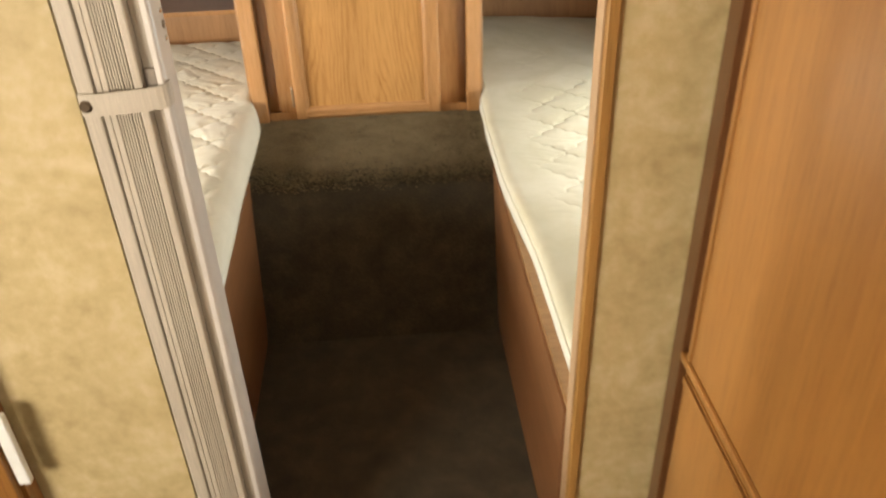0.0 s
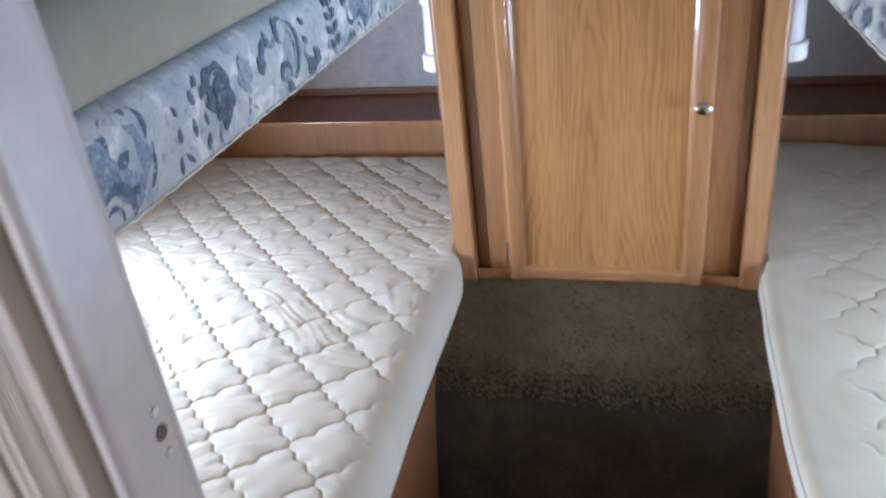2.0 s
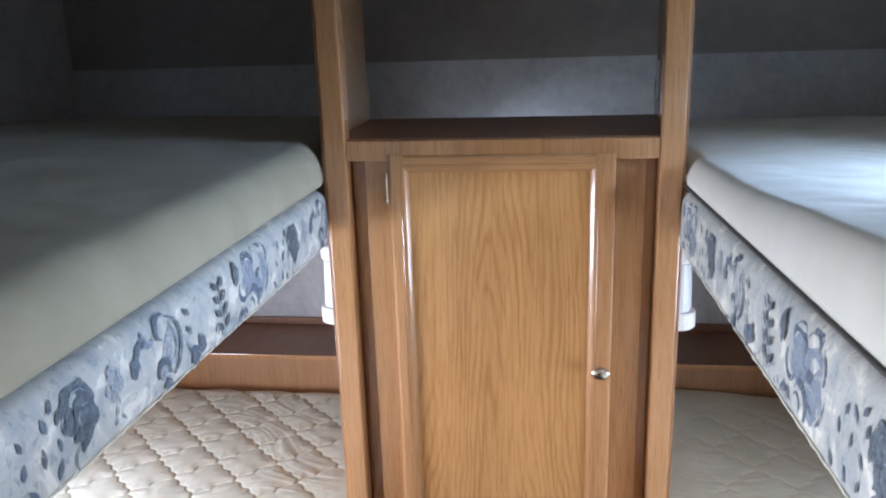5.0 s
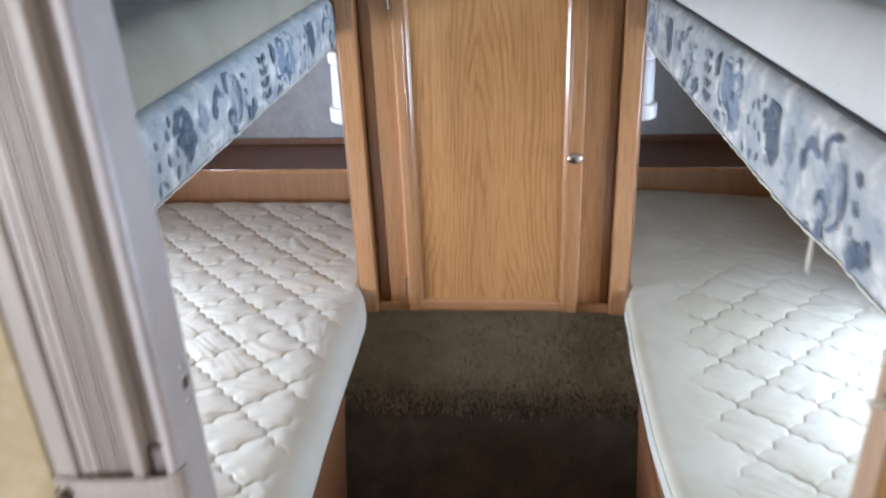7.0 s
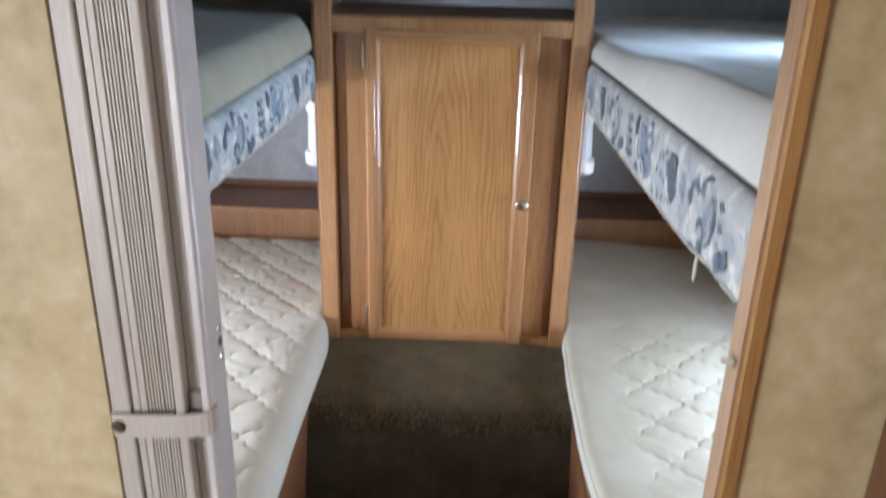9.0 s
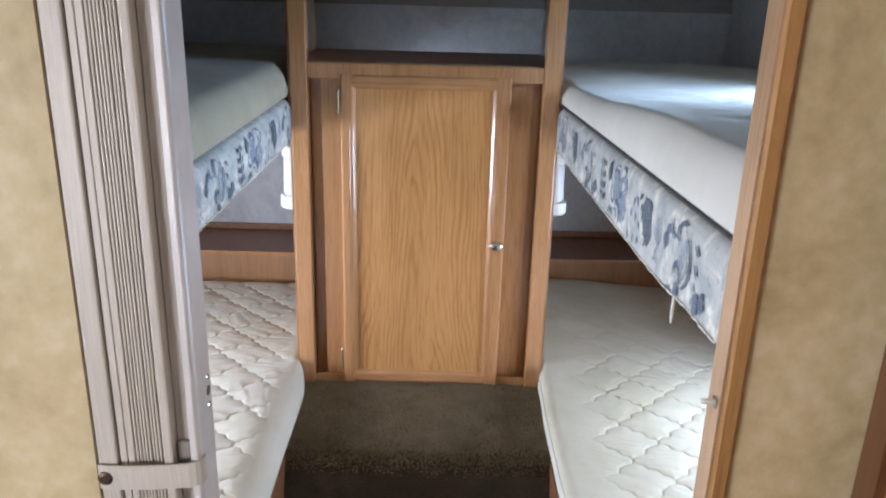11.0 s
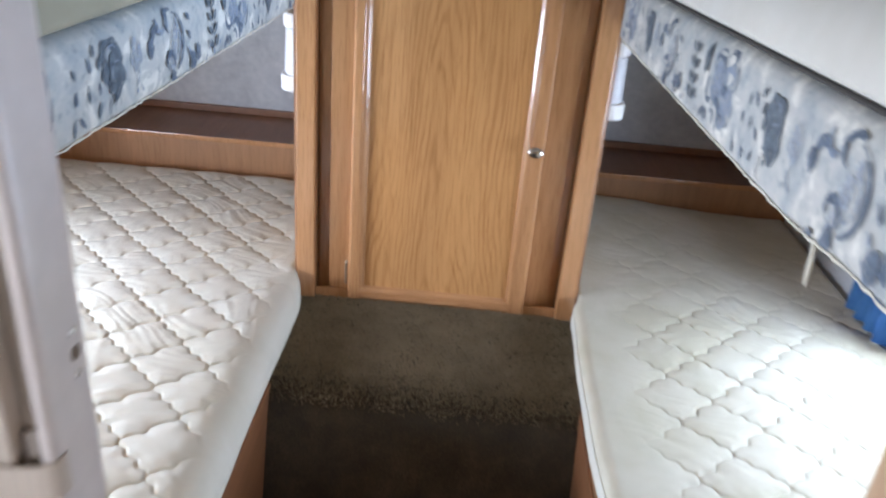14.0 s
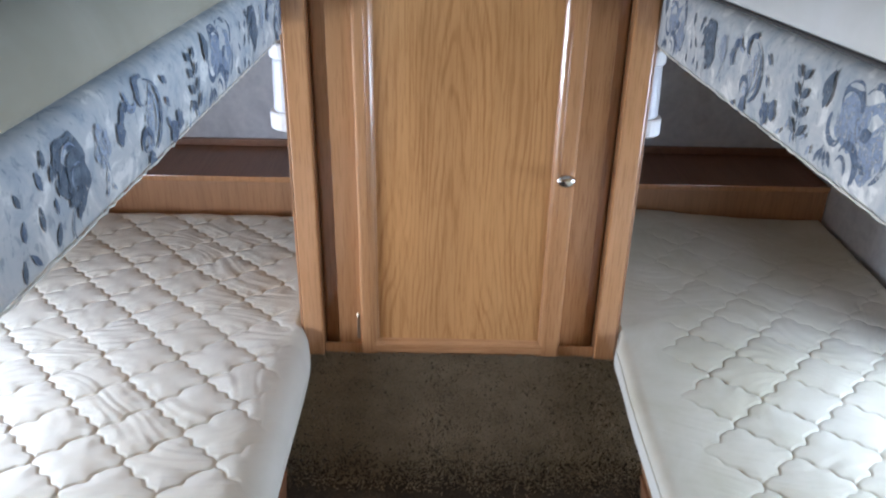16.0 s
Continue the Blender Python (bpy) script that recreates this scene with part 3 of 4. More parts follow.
# ---- cabinet between the bunks ----
def framed_door(parent, o):
    """A flat-panel oak door with a routed frame."""
    x0, x1, z0, z1, y = -0.230, 0.234, 0.478, 1.398, -0.012
    fl, fr, fb, ft = 0.042, 0.051, 0.036, 0.038
    d = part("door", box(bmesh.new(), Vector((x0 + fl - 0.004, y + 0.007, z0 + fb - 0.004)) - o, Vector((x1 - fr + 0.004, y + 0.016, z1 - ft + 0.004)) - o), OAK_DOOR, parent, "flat sawn oak panel door")

    def rail(nm, pts, lo, hi, axis):
        return part(nm, extruded(pts, lo, hi, axis), OAK_ACROSS if axis == "x" else OAK, d)
    # uprights: profile in (x, y)
    oy = y - o.y

    def prof(a, b):
        """From the outer edge a to the inner edge b with a rounded outer lip and a cove inside."""
        w = b - a
        s = 1 if w > 0 else -1
        pts = [(a, oy + 0.016), (a, oy + 0.0010), (a + s * 0.0012, oy - 0.0030), (a + s * 0.0040, oy - 0.0056), (a + s * 0.0075, oy - 0.0064)]
        pts += [(b - s * 0.0185, oy - 0.0064), (b - s * 0.0178, oy - 0.0050), (b - s * 0.0160, oy - 0.0058)]
        for k in range(1, 6):
            t = math.pi / 2 * k / 5
            pts.append((b - s * 0.0160 + s * 0.0135 * math.sin(t), oy - 0.0058 + 0.0105 * (1 - math.cos(t))))
        return pts + [(b, oy + 0.0060), (b, oy + 0.016)]
    rail("stile", [(p - o.x, q) for p, q in prof(x0, x0 + fl)], z0 - o.z, z1 - o.z, "z")
    rail("stile", [(p - o.x, q) for p, q in prof(x1, x1 - fr)], z0 - o.z, z1 - o.z, "z")
    rail("rail", [(q, p - o.z) for p, q in prof(z0, z0 + fb)], x0 + fl - 0.010 - o.x, x1 - fr + 0.010 - o.x, "x")
    rail("rail", [(q, p - o.z) for p, q in prof(z1, z1 - ft)], x0 + fl - 0.010 - o.x, x1 - fr + 0.010 - o.x, "x")
    kb = bmesh.new()
    kx, kz = 0.211 - o.x, 0.930 - o.z
    tube(kb, [(kx, oy - 0.005, kz), (kx, oy - 0.012, kz), (kx, oy - 0.015, kz), (kx, oy - 0.020, kz), (kx, oy - 0.026, kz), (kx, oy - 0.030, kz), (kx, oy - 0.0315, kz)],
         [0.006, 0.005, 0.010, 0.0185, 0.0198, 0.015, 0.006], 22)
    for v in kb.verts:
        v.co.z = kz + (v.co.z - kz) * 0.72
    part("knob", kb, CHROME, d, "oval brushed nickel knob", smooth=True)
    for hz in (0.552, 1.327):
        hb = bmesh.new()
        hx = -0.2355 - o.x
        tube(hb, [(hx, oy - 0.003, hz - 0.030 - o.z), (hx, oy - 0.003, hz + 0.030 - o.z)], 0.0032, 10)
        tube(hb, [(hx, oy - 0.003, hz - 0.034 - o.z), (hx, oy - 0.003, hz - 0.030 - o.z)], [0.002, 0.0042], 10)
        tube(hb, [(hx, oy - 0.003, hz + 0.030 - o.z), (hx, oy - 0.003, hz + 0.034 - o.z)], [0.0042, 0.002], 10)
        box(hb, (hx - 0.016, oy + 0.0135, hz - 0.022 - o.z), (hx, oy + 0.0165, hz + 0.022 - o.z), 0.0005)
        part("hinge", hb, BRASS, d, "small aged metal hinge", smooth=False)
    return d


def cabinet():
    c = tagged(empty("wardrobe_cabinet", (0, 0.15, 0.466)), "tall honey oak cabinet with an open cubby over a closed door", "cabinet")
    o = Vector(c.location)

    def add(nm, lo, hi, mat, bev=0.0015):
        return part(nm, box(bmesh.new(), Vector(lo) - o, Vector(hi) - o, bev), mat, c)
    zt = ZC - 0.001
    for s in (-1, 1):
        lo, hi = sorted((s * 0.3180, s * 0.3650))
        add("outer_stile", (lo, -0.016, 0.4665), (hi, 0.0295, zt), OAK, 0.004)
        lo, hi = sorted((s * 0.3655, s * 0.3700))
        add("edge_band", (lo, -0.012, 0.4665), (hi, 0.0295, zt), OAK_LEDGE, 0.001)
        lo, hi = sorted((s * 0.352, s * 0.3700))
        add("side_panel", (lo, 0.030, 0.4665), (hi, 0.375, 1.418), OAK_SIDE)
        # upper side panels with a step cut in the back edge
        top = extruded([(p - o.y, q - o.z) for p, q in ((0.030, 1.4185), (0.375, 1.4185), (0.39, 1.50), (0.362, 1.53), (0.355, zt), (0.030, zt))],
                       lo - o.x, hi - o.x, "x")
        part("upper_side_panel", top, OAK_SIDE, c)
    add("recess_strip", (-0.3175, 0.030, 0.4665), (-0.2835, 0.040, 1.3845), OAK, 0.001)
    add("inner_stile", (-0.2830, 0.001, 0.4665), (-0.205, 0.040, 1.3845), OAK, 0.001)
    add("inner_stile", (0.205, 0.012, 0.4665), (0.2940, 0.040, 1.3845), OAK, 0.001)
    add("recess_strip", (0.2945, 0.030, 0.4665), (0.3175, 0.040, 1.3845), OAK, 0.001)
    add("bottom_rail", (-0.3175, -0.004, 0.4665), (0.3175, 0.0005, 0.4965), OAK, 0.001)
    add("shelf_rail", (-0.3175, -0.014, 1.385), (0.3175, 0.010, 1.428), OAK, 0.003)
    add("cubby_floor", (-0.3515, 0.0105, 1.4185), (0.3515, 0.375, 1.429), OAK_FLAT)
    add("back_panel", (-0.3515, 0.357, 0.4665), (0.3515, 0.375, 1.418), OAK_SIDE)
    add("strike_plate", (0.3475, 0.300, 1.468), (0.3515, 0.322, 1.560), WHITE, 0.001)
    framed_door(c, o)
    return c


cabinet()


def bunk_light(side):
    """A slim reading light on the cabinet's side: a base, a ribbed lens and a rounded lower cap."""
    b = tagged(empty("reading_light", (side * 0.3715, 0.022, 1.005)), "slim white plastic reading light on the cabinet side", "wall lamp", "bunk reading lights")
    s = side

    def shell(nm, z0, z1, w, d, mat, taper=1.0):
        bm = bmesh.new()
        n = 14
        rings = []
        for z, k in ((z0, 0.86), (z0 + 0.005, 1.0), (z1 - 0.004, taper), (z1, taper * 0.94)):
            rings.append([bm.verts.new((s * (d * k * math.sin(math.pi * i / n) ** 0.7), -w * k * math.cos(math.pi * i / n) + w, z)) for i in range(n + 1)])
        for a, c in zip(rings, rings[1:]):
            for i in range(n):
                bm.faces.new((a[i], a[i + 1], c[i + 1], c[i]))
        for r in (rings[0], rings[-1]):
            bm.faces.new(r)
        for a, c in zip(rings, rings[1:]):
            bm.faces.new((a[0], c[0], c[-1], a[-1]))
        bmesh.ops.recalc_face_normals(bm, faces=bm.faces)
        return part(nm, bm, mat, b, smooth=False)
    shell("end_cap", 0.0, 0.040, 0.036, 0.044, WHITE)
    shell("lens", 0.0405, 0.150, 0.032, 0.034, LENS, 0.9)
    shell("top_cap", 0.1505, 0.185, 0.034, 0.036, WHITE)
    part("back_plate", box(bmesh.new(), (min(0, s * 0.003) - 0.0004, -0.003, -0.004), (max(0, s * 0.003) + 0.0004, 0.078, 0.190), 0.001), WHITE, b)
    return b


bunk_light(-1)
bunk_light(1)


# ---- upper bunks ----
def sheet_pieces(bm, pts, x, side):
    """A flat printed shape on the fabric; pts in (y, z)."""
    vs = [bm.verts.new((x, y, z)) for y, z in pts]
    f = bm.faces.new(vs)
    return f


def rose_shape(y, z, r, turn=0.0):
    n = 30
    return [(y + r * (0.86 + 0.14 * math.cos(5 * a + turn)) * math.cos(a) * 0.95, z + r * (0.9 + 0.16 * math.sin(3 * a + turn)) * math.sin(a) * 1.1)
            for a in (2 * math.pi * k / n for k in range(n))]


def leaf_shape(y, z, length, width, ang):
    ca, sa = math.cos(ang), math.sin(ang)
    pts = []
    for k in range(6):
        t = k / 5
        pts.append((t * length, width * math.sin(math.pi * t) * (1 - 0.3 * t)))
    for k in range(4, 0, -1):
        t = k / 5
        pts.append((t * length, -width * math.sin(math.pi * t) * (1 - 0.3 * t)))
    return [(y + p * ca - q * sa, z + p * sa + q * ca) for p, q in pts]


def scroll_strip(bm, x, y, z, r, a0, a1, width, shrink=0.35):
    """A curling printed stroke."""
    n = 22
    left, right = [], []
    for k in range(n + 1):
        t = k / n
        a = a0 + (a1 - a0) * t
        rr = r * (1 - shrink * t)
        w = 0.82 * width * (0.25 + math.sin(math.pi * min(1, t * 1.1 + 0.05)) ** 0.8)
        left.append(bm.verts.new((x, y + (rr + w) * math.cos(a), z + (rr + w) * math.sin(a))))
        right.append(bm.verts.new((x, y + (rr - w) * math.cos(a), z + (rr - w) * math.sin(a))))
    for k in range(n):
        bm.faces.new((left[k], left[k + 1], right[k + 1], right[k]))


def fascia_lines(side):
    """Bottom and top of the fabric front at a place along the bunk."""
    if side < 0:
        return lambda y: 1.219 - 0.018 * y, lambda y: 1.332 - 0.012 * y
    return lambda y: 1.212 - 0.036 * y + 0.010 * smooth01((-1.08 - y) / 0.2), lambda y: 1.328 - 0.044 * y


def upper_bunk(side):
    b = tagged(empty("upper_bunk", (side * 0.36, -0.7, 1.21)), "upper bunk shelf with a blue floral fabric front", "bunk", "upper bunks")
    o = Vector(b.location)
    lo_z, hi_z = fascia_lines(side)
    s = side
    xe = 1.128 if s > 0 else XL + 0.002
    bm = bmesh.new()
    ny, rows = 60, []
    y0, y1 = -1.368, -0.050
    for j in range(ny + 1):
        y = y0 + (y1 - y0) * j / ny
        zl, zh = lo_z(y), hi_z(y)
        w = 0.0016 * noise.noise((y * 9, 2.0, side)) + 0.0008 * noise.noise((y * 30, 5.0, side))
        prof = [(0.012, zl), (0.004, zl - 0.001), (0.0, zl + 0.006), (0.0, (zl * 2 + zh) / 3), (0.0, (zl + zh * 2) / 3), (0.001, zh - 0.022),
                (0.006, zh - 0.010), (0.014, zh - 0.003), (0.030, zh), (0.075, zh - 0.002), (0.075, zl)]
        rows.append([bm.verts.new(Vector((s * (0.358 + px), y, pz + w * 0.8)) - o) for k, (px, pz) in enumerate(prof)])
    n = len(rows[0])
    for a, c in zip(rows, rows[1:]):
        for k in range(n):
            bm.faces.new((a[k], a[(k + 1) % n], c[(k + 1) % n], c[k]))
    bm.faces.new(rows[0])
    bm.faces.new(rows[-1])
    bmesh.ops.recalc_face_normals(bm, faces=bm.faces)
    front = part("fabric_front", bm, PRINT, b, "pale blue-grey fabric with a floral print", smooth=True)
    part("deck", box(bmesh.new(), Vector((min(s * 0.435, xe), -1.368, 1.222)) - o, Vector((max(s * 0.435, xe), YR - 0.002, 1.240)) - o), OAK_SIDE, b)
    # frayed cut edge under the cloth
    rnd = random.Random(11 if side < 0 else 23)
    fb = bmesh.new()
    ys = [y0 + 0.01 + (y1 - y0 - 0.02) * j / 150 for j in range(151)]
    tube(fb, [Vector((s * (0.3592 + rnd.uniform(0, 0.0016)), y, lo_z(y) - 0.0012 + rnd.uniform(-0.0012, 0.0008))) - o for y in ys],
         [rnd.uniform(0.0007, 0.0019) for _ in ys], 5)
    part("frayed_edge", fb, THREAD, front, "frayed cream cut edge")
    # printed flowers, scrolls and leaves, a hair proud of the cloth
    first = -1.150 if side < 0 else -0.835
    d = 1 if side < 0 else -1
    step = 0.678

    def roll(y, z):
        """How far the cloth has turned back at this height."""
        g = hi_z(y) - z
        return 0.0 if g > 0.026 else (0.001 * (0.026 - g) / 0.004 if g > 0.022 else 0.001 + 0.005 * (0.022 - g) / 0.012)

    for k in range(-2, 3):
        yc = first + k * step
        layer = [0]

        def ink(nm, mat, kind, a, h, *more):
            """One printed stroke, blossom or leaf; a runs along the bunk, h up from the middle of the cloth."""
            y = yc + d * a
            if not y0 + 0.035 < y < y1 - 0.012:
                return
            z = (lo_z(y) + hi_z(y)) / 2 + h - 0.006
            m = bmesh.new()
            layer[0] += 1
            x = 0.35785 - 0.00005 * layer[0]
            if kind == "leaf":
                length, width, ang = more
                sheet_pieces(m, leaf_shape(y, z, length, width, ang if d > 0 else math.pi - ang), x, s)
            elif kind == "bloom":
                sheet_pieces(m, rose_shape(y, z, *more), x, s)
            else:
                r, a0, a1, width, shrink = more
                if d < 0:
                    a0, a1 = math.pi - a0, math.pi - a1
                scroll_strip(m, x, y, z, r, a0, a1, width, shrink)
            for v in m.verts:
                v.co.z = min(max(v.co.z, lo_z(v.co.y) + 0.003), hi_z(v.co.y) - 0.010)
                v.co.y = min(max(v.co.y, y0 + 0.002), y1 - 0.002)
                v.co.x += roll(v.co.y, v.co.z)
                v.co = Vector((s * v.co.x, v.co.y, v.co.z)) - o
            part(nm, m, mat, front)

        # medallion: soft blue body, curled petals, scalloped outline
        ink("printed_body", PRINT_MID, "bloom", 0.020, 0.004, 0.040, 1.0)
        ink("printed_body", PRINT_MID, "bloom", -0.022, 0.010, 0.030, 2.4)
        ink("printed_petal", PRINT_BLUE, "stroke", -0.026, 0.026, 0.024, 0.0, 3.3, 0.0060, 0.3)
        ink("printed_petal", PRINT_BLUE, "stroke", -0.044, -0.002, 0.019, 2.4, 6.3, 0.0046, 0.3)
        ink("printed_petal", PRINT_BLUE, "stroke", -0.012, -0.030, 0.024, -0.7, 2.7, 0.0062, 0.3)
        ink("printed_petal", PRINT_BLUE, "stroke", -0.020, -0.036, 0.012, -0.5, 2.8, 0.0030, 0.2)
        ink("printed_petal", PRINT_BLUE, "stroke", 0.016, 0.036, 0.022, 0.3, 2.7, 0.0050, 0.2)
        ink("printed_outline", PRINT_BLUE, "stroke", 0.014, 0.006, 0.047, -0.95, 0.05, 0.0030, 0.0)
        ink("printed_outline", PRINT_BLUE, "stroke", 0.030, 0.026, 0.026, -0.5, 1.0, 0.0034, 0.0)
        ink("printed_leaf", PRINT_BLUE, "leaf", 0.004, 0.002, 0.024, 0.0085, 0.5)
        ink("printed_leaf", PRINT_BLUE, "leaf", 0.012, -0.020, 0.020, 0.0050, -0.4)
        for q in range(4):
            ink("printed_leaf", PRINT_BLUE, "leaf", -0.075 + 0.012 * q, -0.048 + 0.004 * (q % 2), 0.020, 0.0042, 1.1 + 0.35 * q)
        # loose leaves low on the cloth
        for q in range(9):
            ink("printed_leaf", (PRINT_DARK, PRINT_BLUE)[q % 2], "leaf", 0.095 + 0.0095 * q + rnd.uniform(-0.004, 0.004), -0.044 + 0.030 * (q % 3) + rnd.uniform(-0.005, 0.005),
                rnd.uniform(0.015, 0.024), rnd.uniform(0.0036, 0.0056), rnd.uniform(0.9, 2.3))
        # slate rose on a stem
        ink("printed_rose", PRINT_DARK, "bloom", 0.196, 0.016, 0.031, 0.0)
        ink("printed_rose", PRINT_DARK, "bloom", 0.206, 0.000, 0.026, 1.3)
        ink("printed_vein", PRINT_MID, "stroke", 0.196, 0.022, 0.015, 0.2, 3.4, 0.0011, 0.3)
        ink("printed_vein", PRINT_MID, "stroke", 0.206, 0.002, 0.014, 1.0, 4.4, 0.0010, 0.3)
        ink("printed_stem", PRINT_DARK, "stroke", 0.200, -0.038, 0.020, 1.9, 4.9, 0.0011, 0.1)
        for q in range(5):
            ink("printed_leaf", PRINT_DARK, "leaf", 0.150 + 0.011 * q, 0.030 - 0.016 * q, 0.017, 0.0040, 0.9 + 0.4 * (q % 3))
        for q in range(4):
            ink("printed_leaf", PRINT_MID, "leaf", 0.252 + 0.008 * q, -0.036 + 0.010 * (q % 3), 0.014, 0.0024, 0.8 + 0.5 * q)
        ink("printed_cloud", PRINT_PALE, "bloom", 0.262, 0.012, 0.020, 2.0)
        # scroll group
        ink("printed_bloom", PRINT_BLUE, "bloom", 0.306, 0.010, 0.012, 0.7)
        ink("printed_curl", PRINT_BLUE, "stroke", 0.322, 0.016, 0.017, 0.6, 3.9, 0.0060, 0.5)
        ink("printed_curl", PRINT_MID, "stroke", 0.344, 0.036, 0.015, 2.6, 6.0, 0.0042, 0.3)
        ink("printed_body", PRINT_PALE, "leaf", 0.366, -0.046, 0.092, 0.0150, 1.20)
        ink("printed_scroll", PRINT_BLUE, "stroke", 0.378, 0.004, 0.040, -1.25, 1.35, 0.0040, 0.0)
        ink("printed_scroll", PRINT_MID, "stroke", 0.378, 0.004, 0.029, -1.10, 1.20, 0.0026, 0.0)
        ink("printed_scroll", PRINT_BLUE, "stroke", 0.374, 0.030, 0.020, 1.0, 4.4, 0.0046, 0.45)
        ink("printed_scroll", PRINT_BLUE, "stroke", 0.366, -0.022, 0.018, -0.4, 4.2, 0.0044, 0.55)
        ink("printed_leaf", PRINT_BLUE, "leaf", 0.430, 0.036, 0.022, 0.0050, -0.6)
        ink("printed_leaf", PRINT_BLUE, "leaf", 0.436, 0.012, 0.020, 0.0046, -0.9)
        ink("printed_leaf", PRINT_MID, "leaf", 0.436, -0.010, 0.018, 0.0044, -1.2)
        ink("printed_bloom", PRINT_BLUE, "bloom", 0.374, -0.044, 0.013, 2.0)
        ink("printed_bloom", PRINT_BLUE, "bloom", 0.340, -0.054, 0.010, 0.6)
        ink("printed_bloom", PRINT_BLUE, "bloom", 0.452, -0.034, 0.015, 1.0)
        ink("printed_bloom", PRINT_BLUE, "bloom", 0.474, -0.026, 0.013, 2.6)
        # leafy sprig
        ink("printed_stem", PRINT_DARK, "leaf", 0.552, -0.050, 0.096, 0.0016, 1.70)
        for q in range(4):
            for g in (-1, 1):
                ink("printed_leaf", PRINT_DARK, "leaf", 0.549 - 0.003 * q + g * 0.003, -0.034 + 0.021 * q, 0.026 - 0.002 * q, 0.0062, 1.62 - g * 0.85)
        ink("printed_bud", PRINT_DARK, "leaf", 0.602, 0.010, 0.044, 0.0120, 1.5)
        for q in range(5):
            ink("printed_leaf", PRINT_MID, "leaf", 0.500 + 0.022 * q, -0.046 + 0.012 * (q % 2), 0.015, 0.0036, 0.7 + 0.5 * (q % 3))
    return b


upper_bunk(-1)
upper_bunk(1)


def upper_mattress(side, label):
    """A soft, unquilted foam mattress lying on the upper bunk."""
    lo_z, hi_z = fascia_lines(side)
    y0, y1, xi, xo = -1.362, 0.60, 0.366, (1.118 if side > 0 else -XL - 0.012)
    nx, ny = 60, 200
    rad = 0.055 if side < 0 else 0.040

    def thick(y):
        return (0.088 if side < 0 else 0.056 + 0.034 * smooth01((-0.2 - y) / 0.9)) - 0.012 * max(0, y)

    bm = bmesh.new()
    rows = []
    for j in range(ny + 1):
        y = y0 + (y1 - y0) * j / ny
        zb = (hi_z(min(y, -0.02)) + 0.002)
        zt = zb + thick(y)
        prof = []
        m = 10
        xi_y = xi + (0.012 * smooth01((y + 0.05) / 0.08))
        h = zt - zb
        for k in range(m + 1):
            a = math.pi / 2 * k / m
            prof.append((xi_y + rad * (1 - math.cos(a)), zb + 0.012 + (h - 0.012) * math.sin(a)))
        inner_side = [(xi_y + 0.010, zb), (xi_y + 0.002, zb + 0.005)]
        top = [(xi_y + rad + (xo - xi_y - rad) * (k / nx), zt + 0.006 * math.sin(math.pi * k / nx)) for k in range(1, nx + 1)]
        pts = inner_side + prof + top + [(xo, zb)]
        row = []
        for k, (ax, z) in enumerate(pts):
            w = 0.004 * noise.noise((ax * 6, y * 5, side)) + 0.0012 * noise.noise((ax * 24, y * 14, side * 3))
            if side > 0:
                w += 0.0100 * smooth01((ax - 0.40) / 0.10) * (0.5 - abs(noise.noise((ax * 5, y * 17 + 5 * noise.noise((ax * 4, y * 3, 2)), 6))))
            row.append(bm.verts.new((side * ax, y, z + (w if 2 < k < len(pts) - 1 else 0))))
        rows.append(row)
    n = len(rows[0])
    for a, c in zip(rows, rows[1:]):
        for k in range(n):
            bm.faces.new((a[k], a[(k + 1) % n], c[(k + 1) % n], c[k]))
    bm.faces.new(rows[0])
    bm.faces.new(rows[-1])
    bmesh.ops.recalc_face_normals(bm, faces=bm.faces)
    ob = part("mattress", bm, FOAM_SHADED if side < 0 else FOAM_LIT, smooth=True)
    tagged(ob, label, "mattress", "upper bunk mattresses")
    if side < 0:
        return ob
    # dark cord stands in for the shaded gap between mattress and fabric
    sb = bmesh.new()
    pts = []
    for j in range(60):
        y = y0 + 0.01 + (-0.03 - y0) * j / 59
        pts.append((side * 0.3665, y, hi_z(y) + 0.0035))
    tube(sb, pts, 0.0028, 6)
    part("edge_cord", sb, SEAM_AND_GAP, ob, "dark cord drawn in for the shaded gap under the mattress", smooth=True)
    if side > 0:
        tb = bmesh.new()
        zb = hi_z(-1.17)
        tube(tb, [(0.3668, -1.172, zb + 0.022), (0.3690, -1.173, zb + 0.036), (0.3735, -1.172, zb + 0.047)], 0.0007, 6)
        part("closing_seam", tb, SEAM_AND_GAP, ob, "short dark seam")
    return ob


upper_mattress(-1, "plain beige foam mattress on the upper bunk")
upper_mattress(1, "plain beige foam mattress, lightened as lit, with a dark edge cord on the upper bunk")

# a loose thread under the fabric front
tb = bmesh.new()
tube(tb, [(0.372, -1.158, 1.262), (0.371, -1.163, 1.245), (0.368, -1.172, 1.225), (0.3665, -1.176, 1.212)], [0.0016, 0.0022, 0.0024, 0.0012], 8)
tagged(part("loose_thread", tb, THREAD, smooth=True), "frayed cream thread hanging from the bunk fabric", "thread")


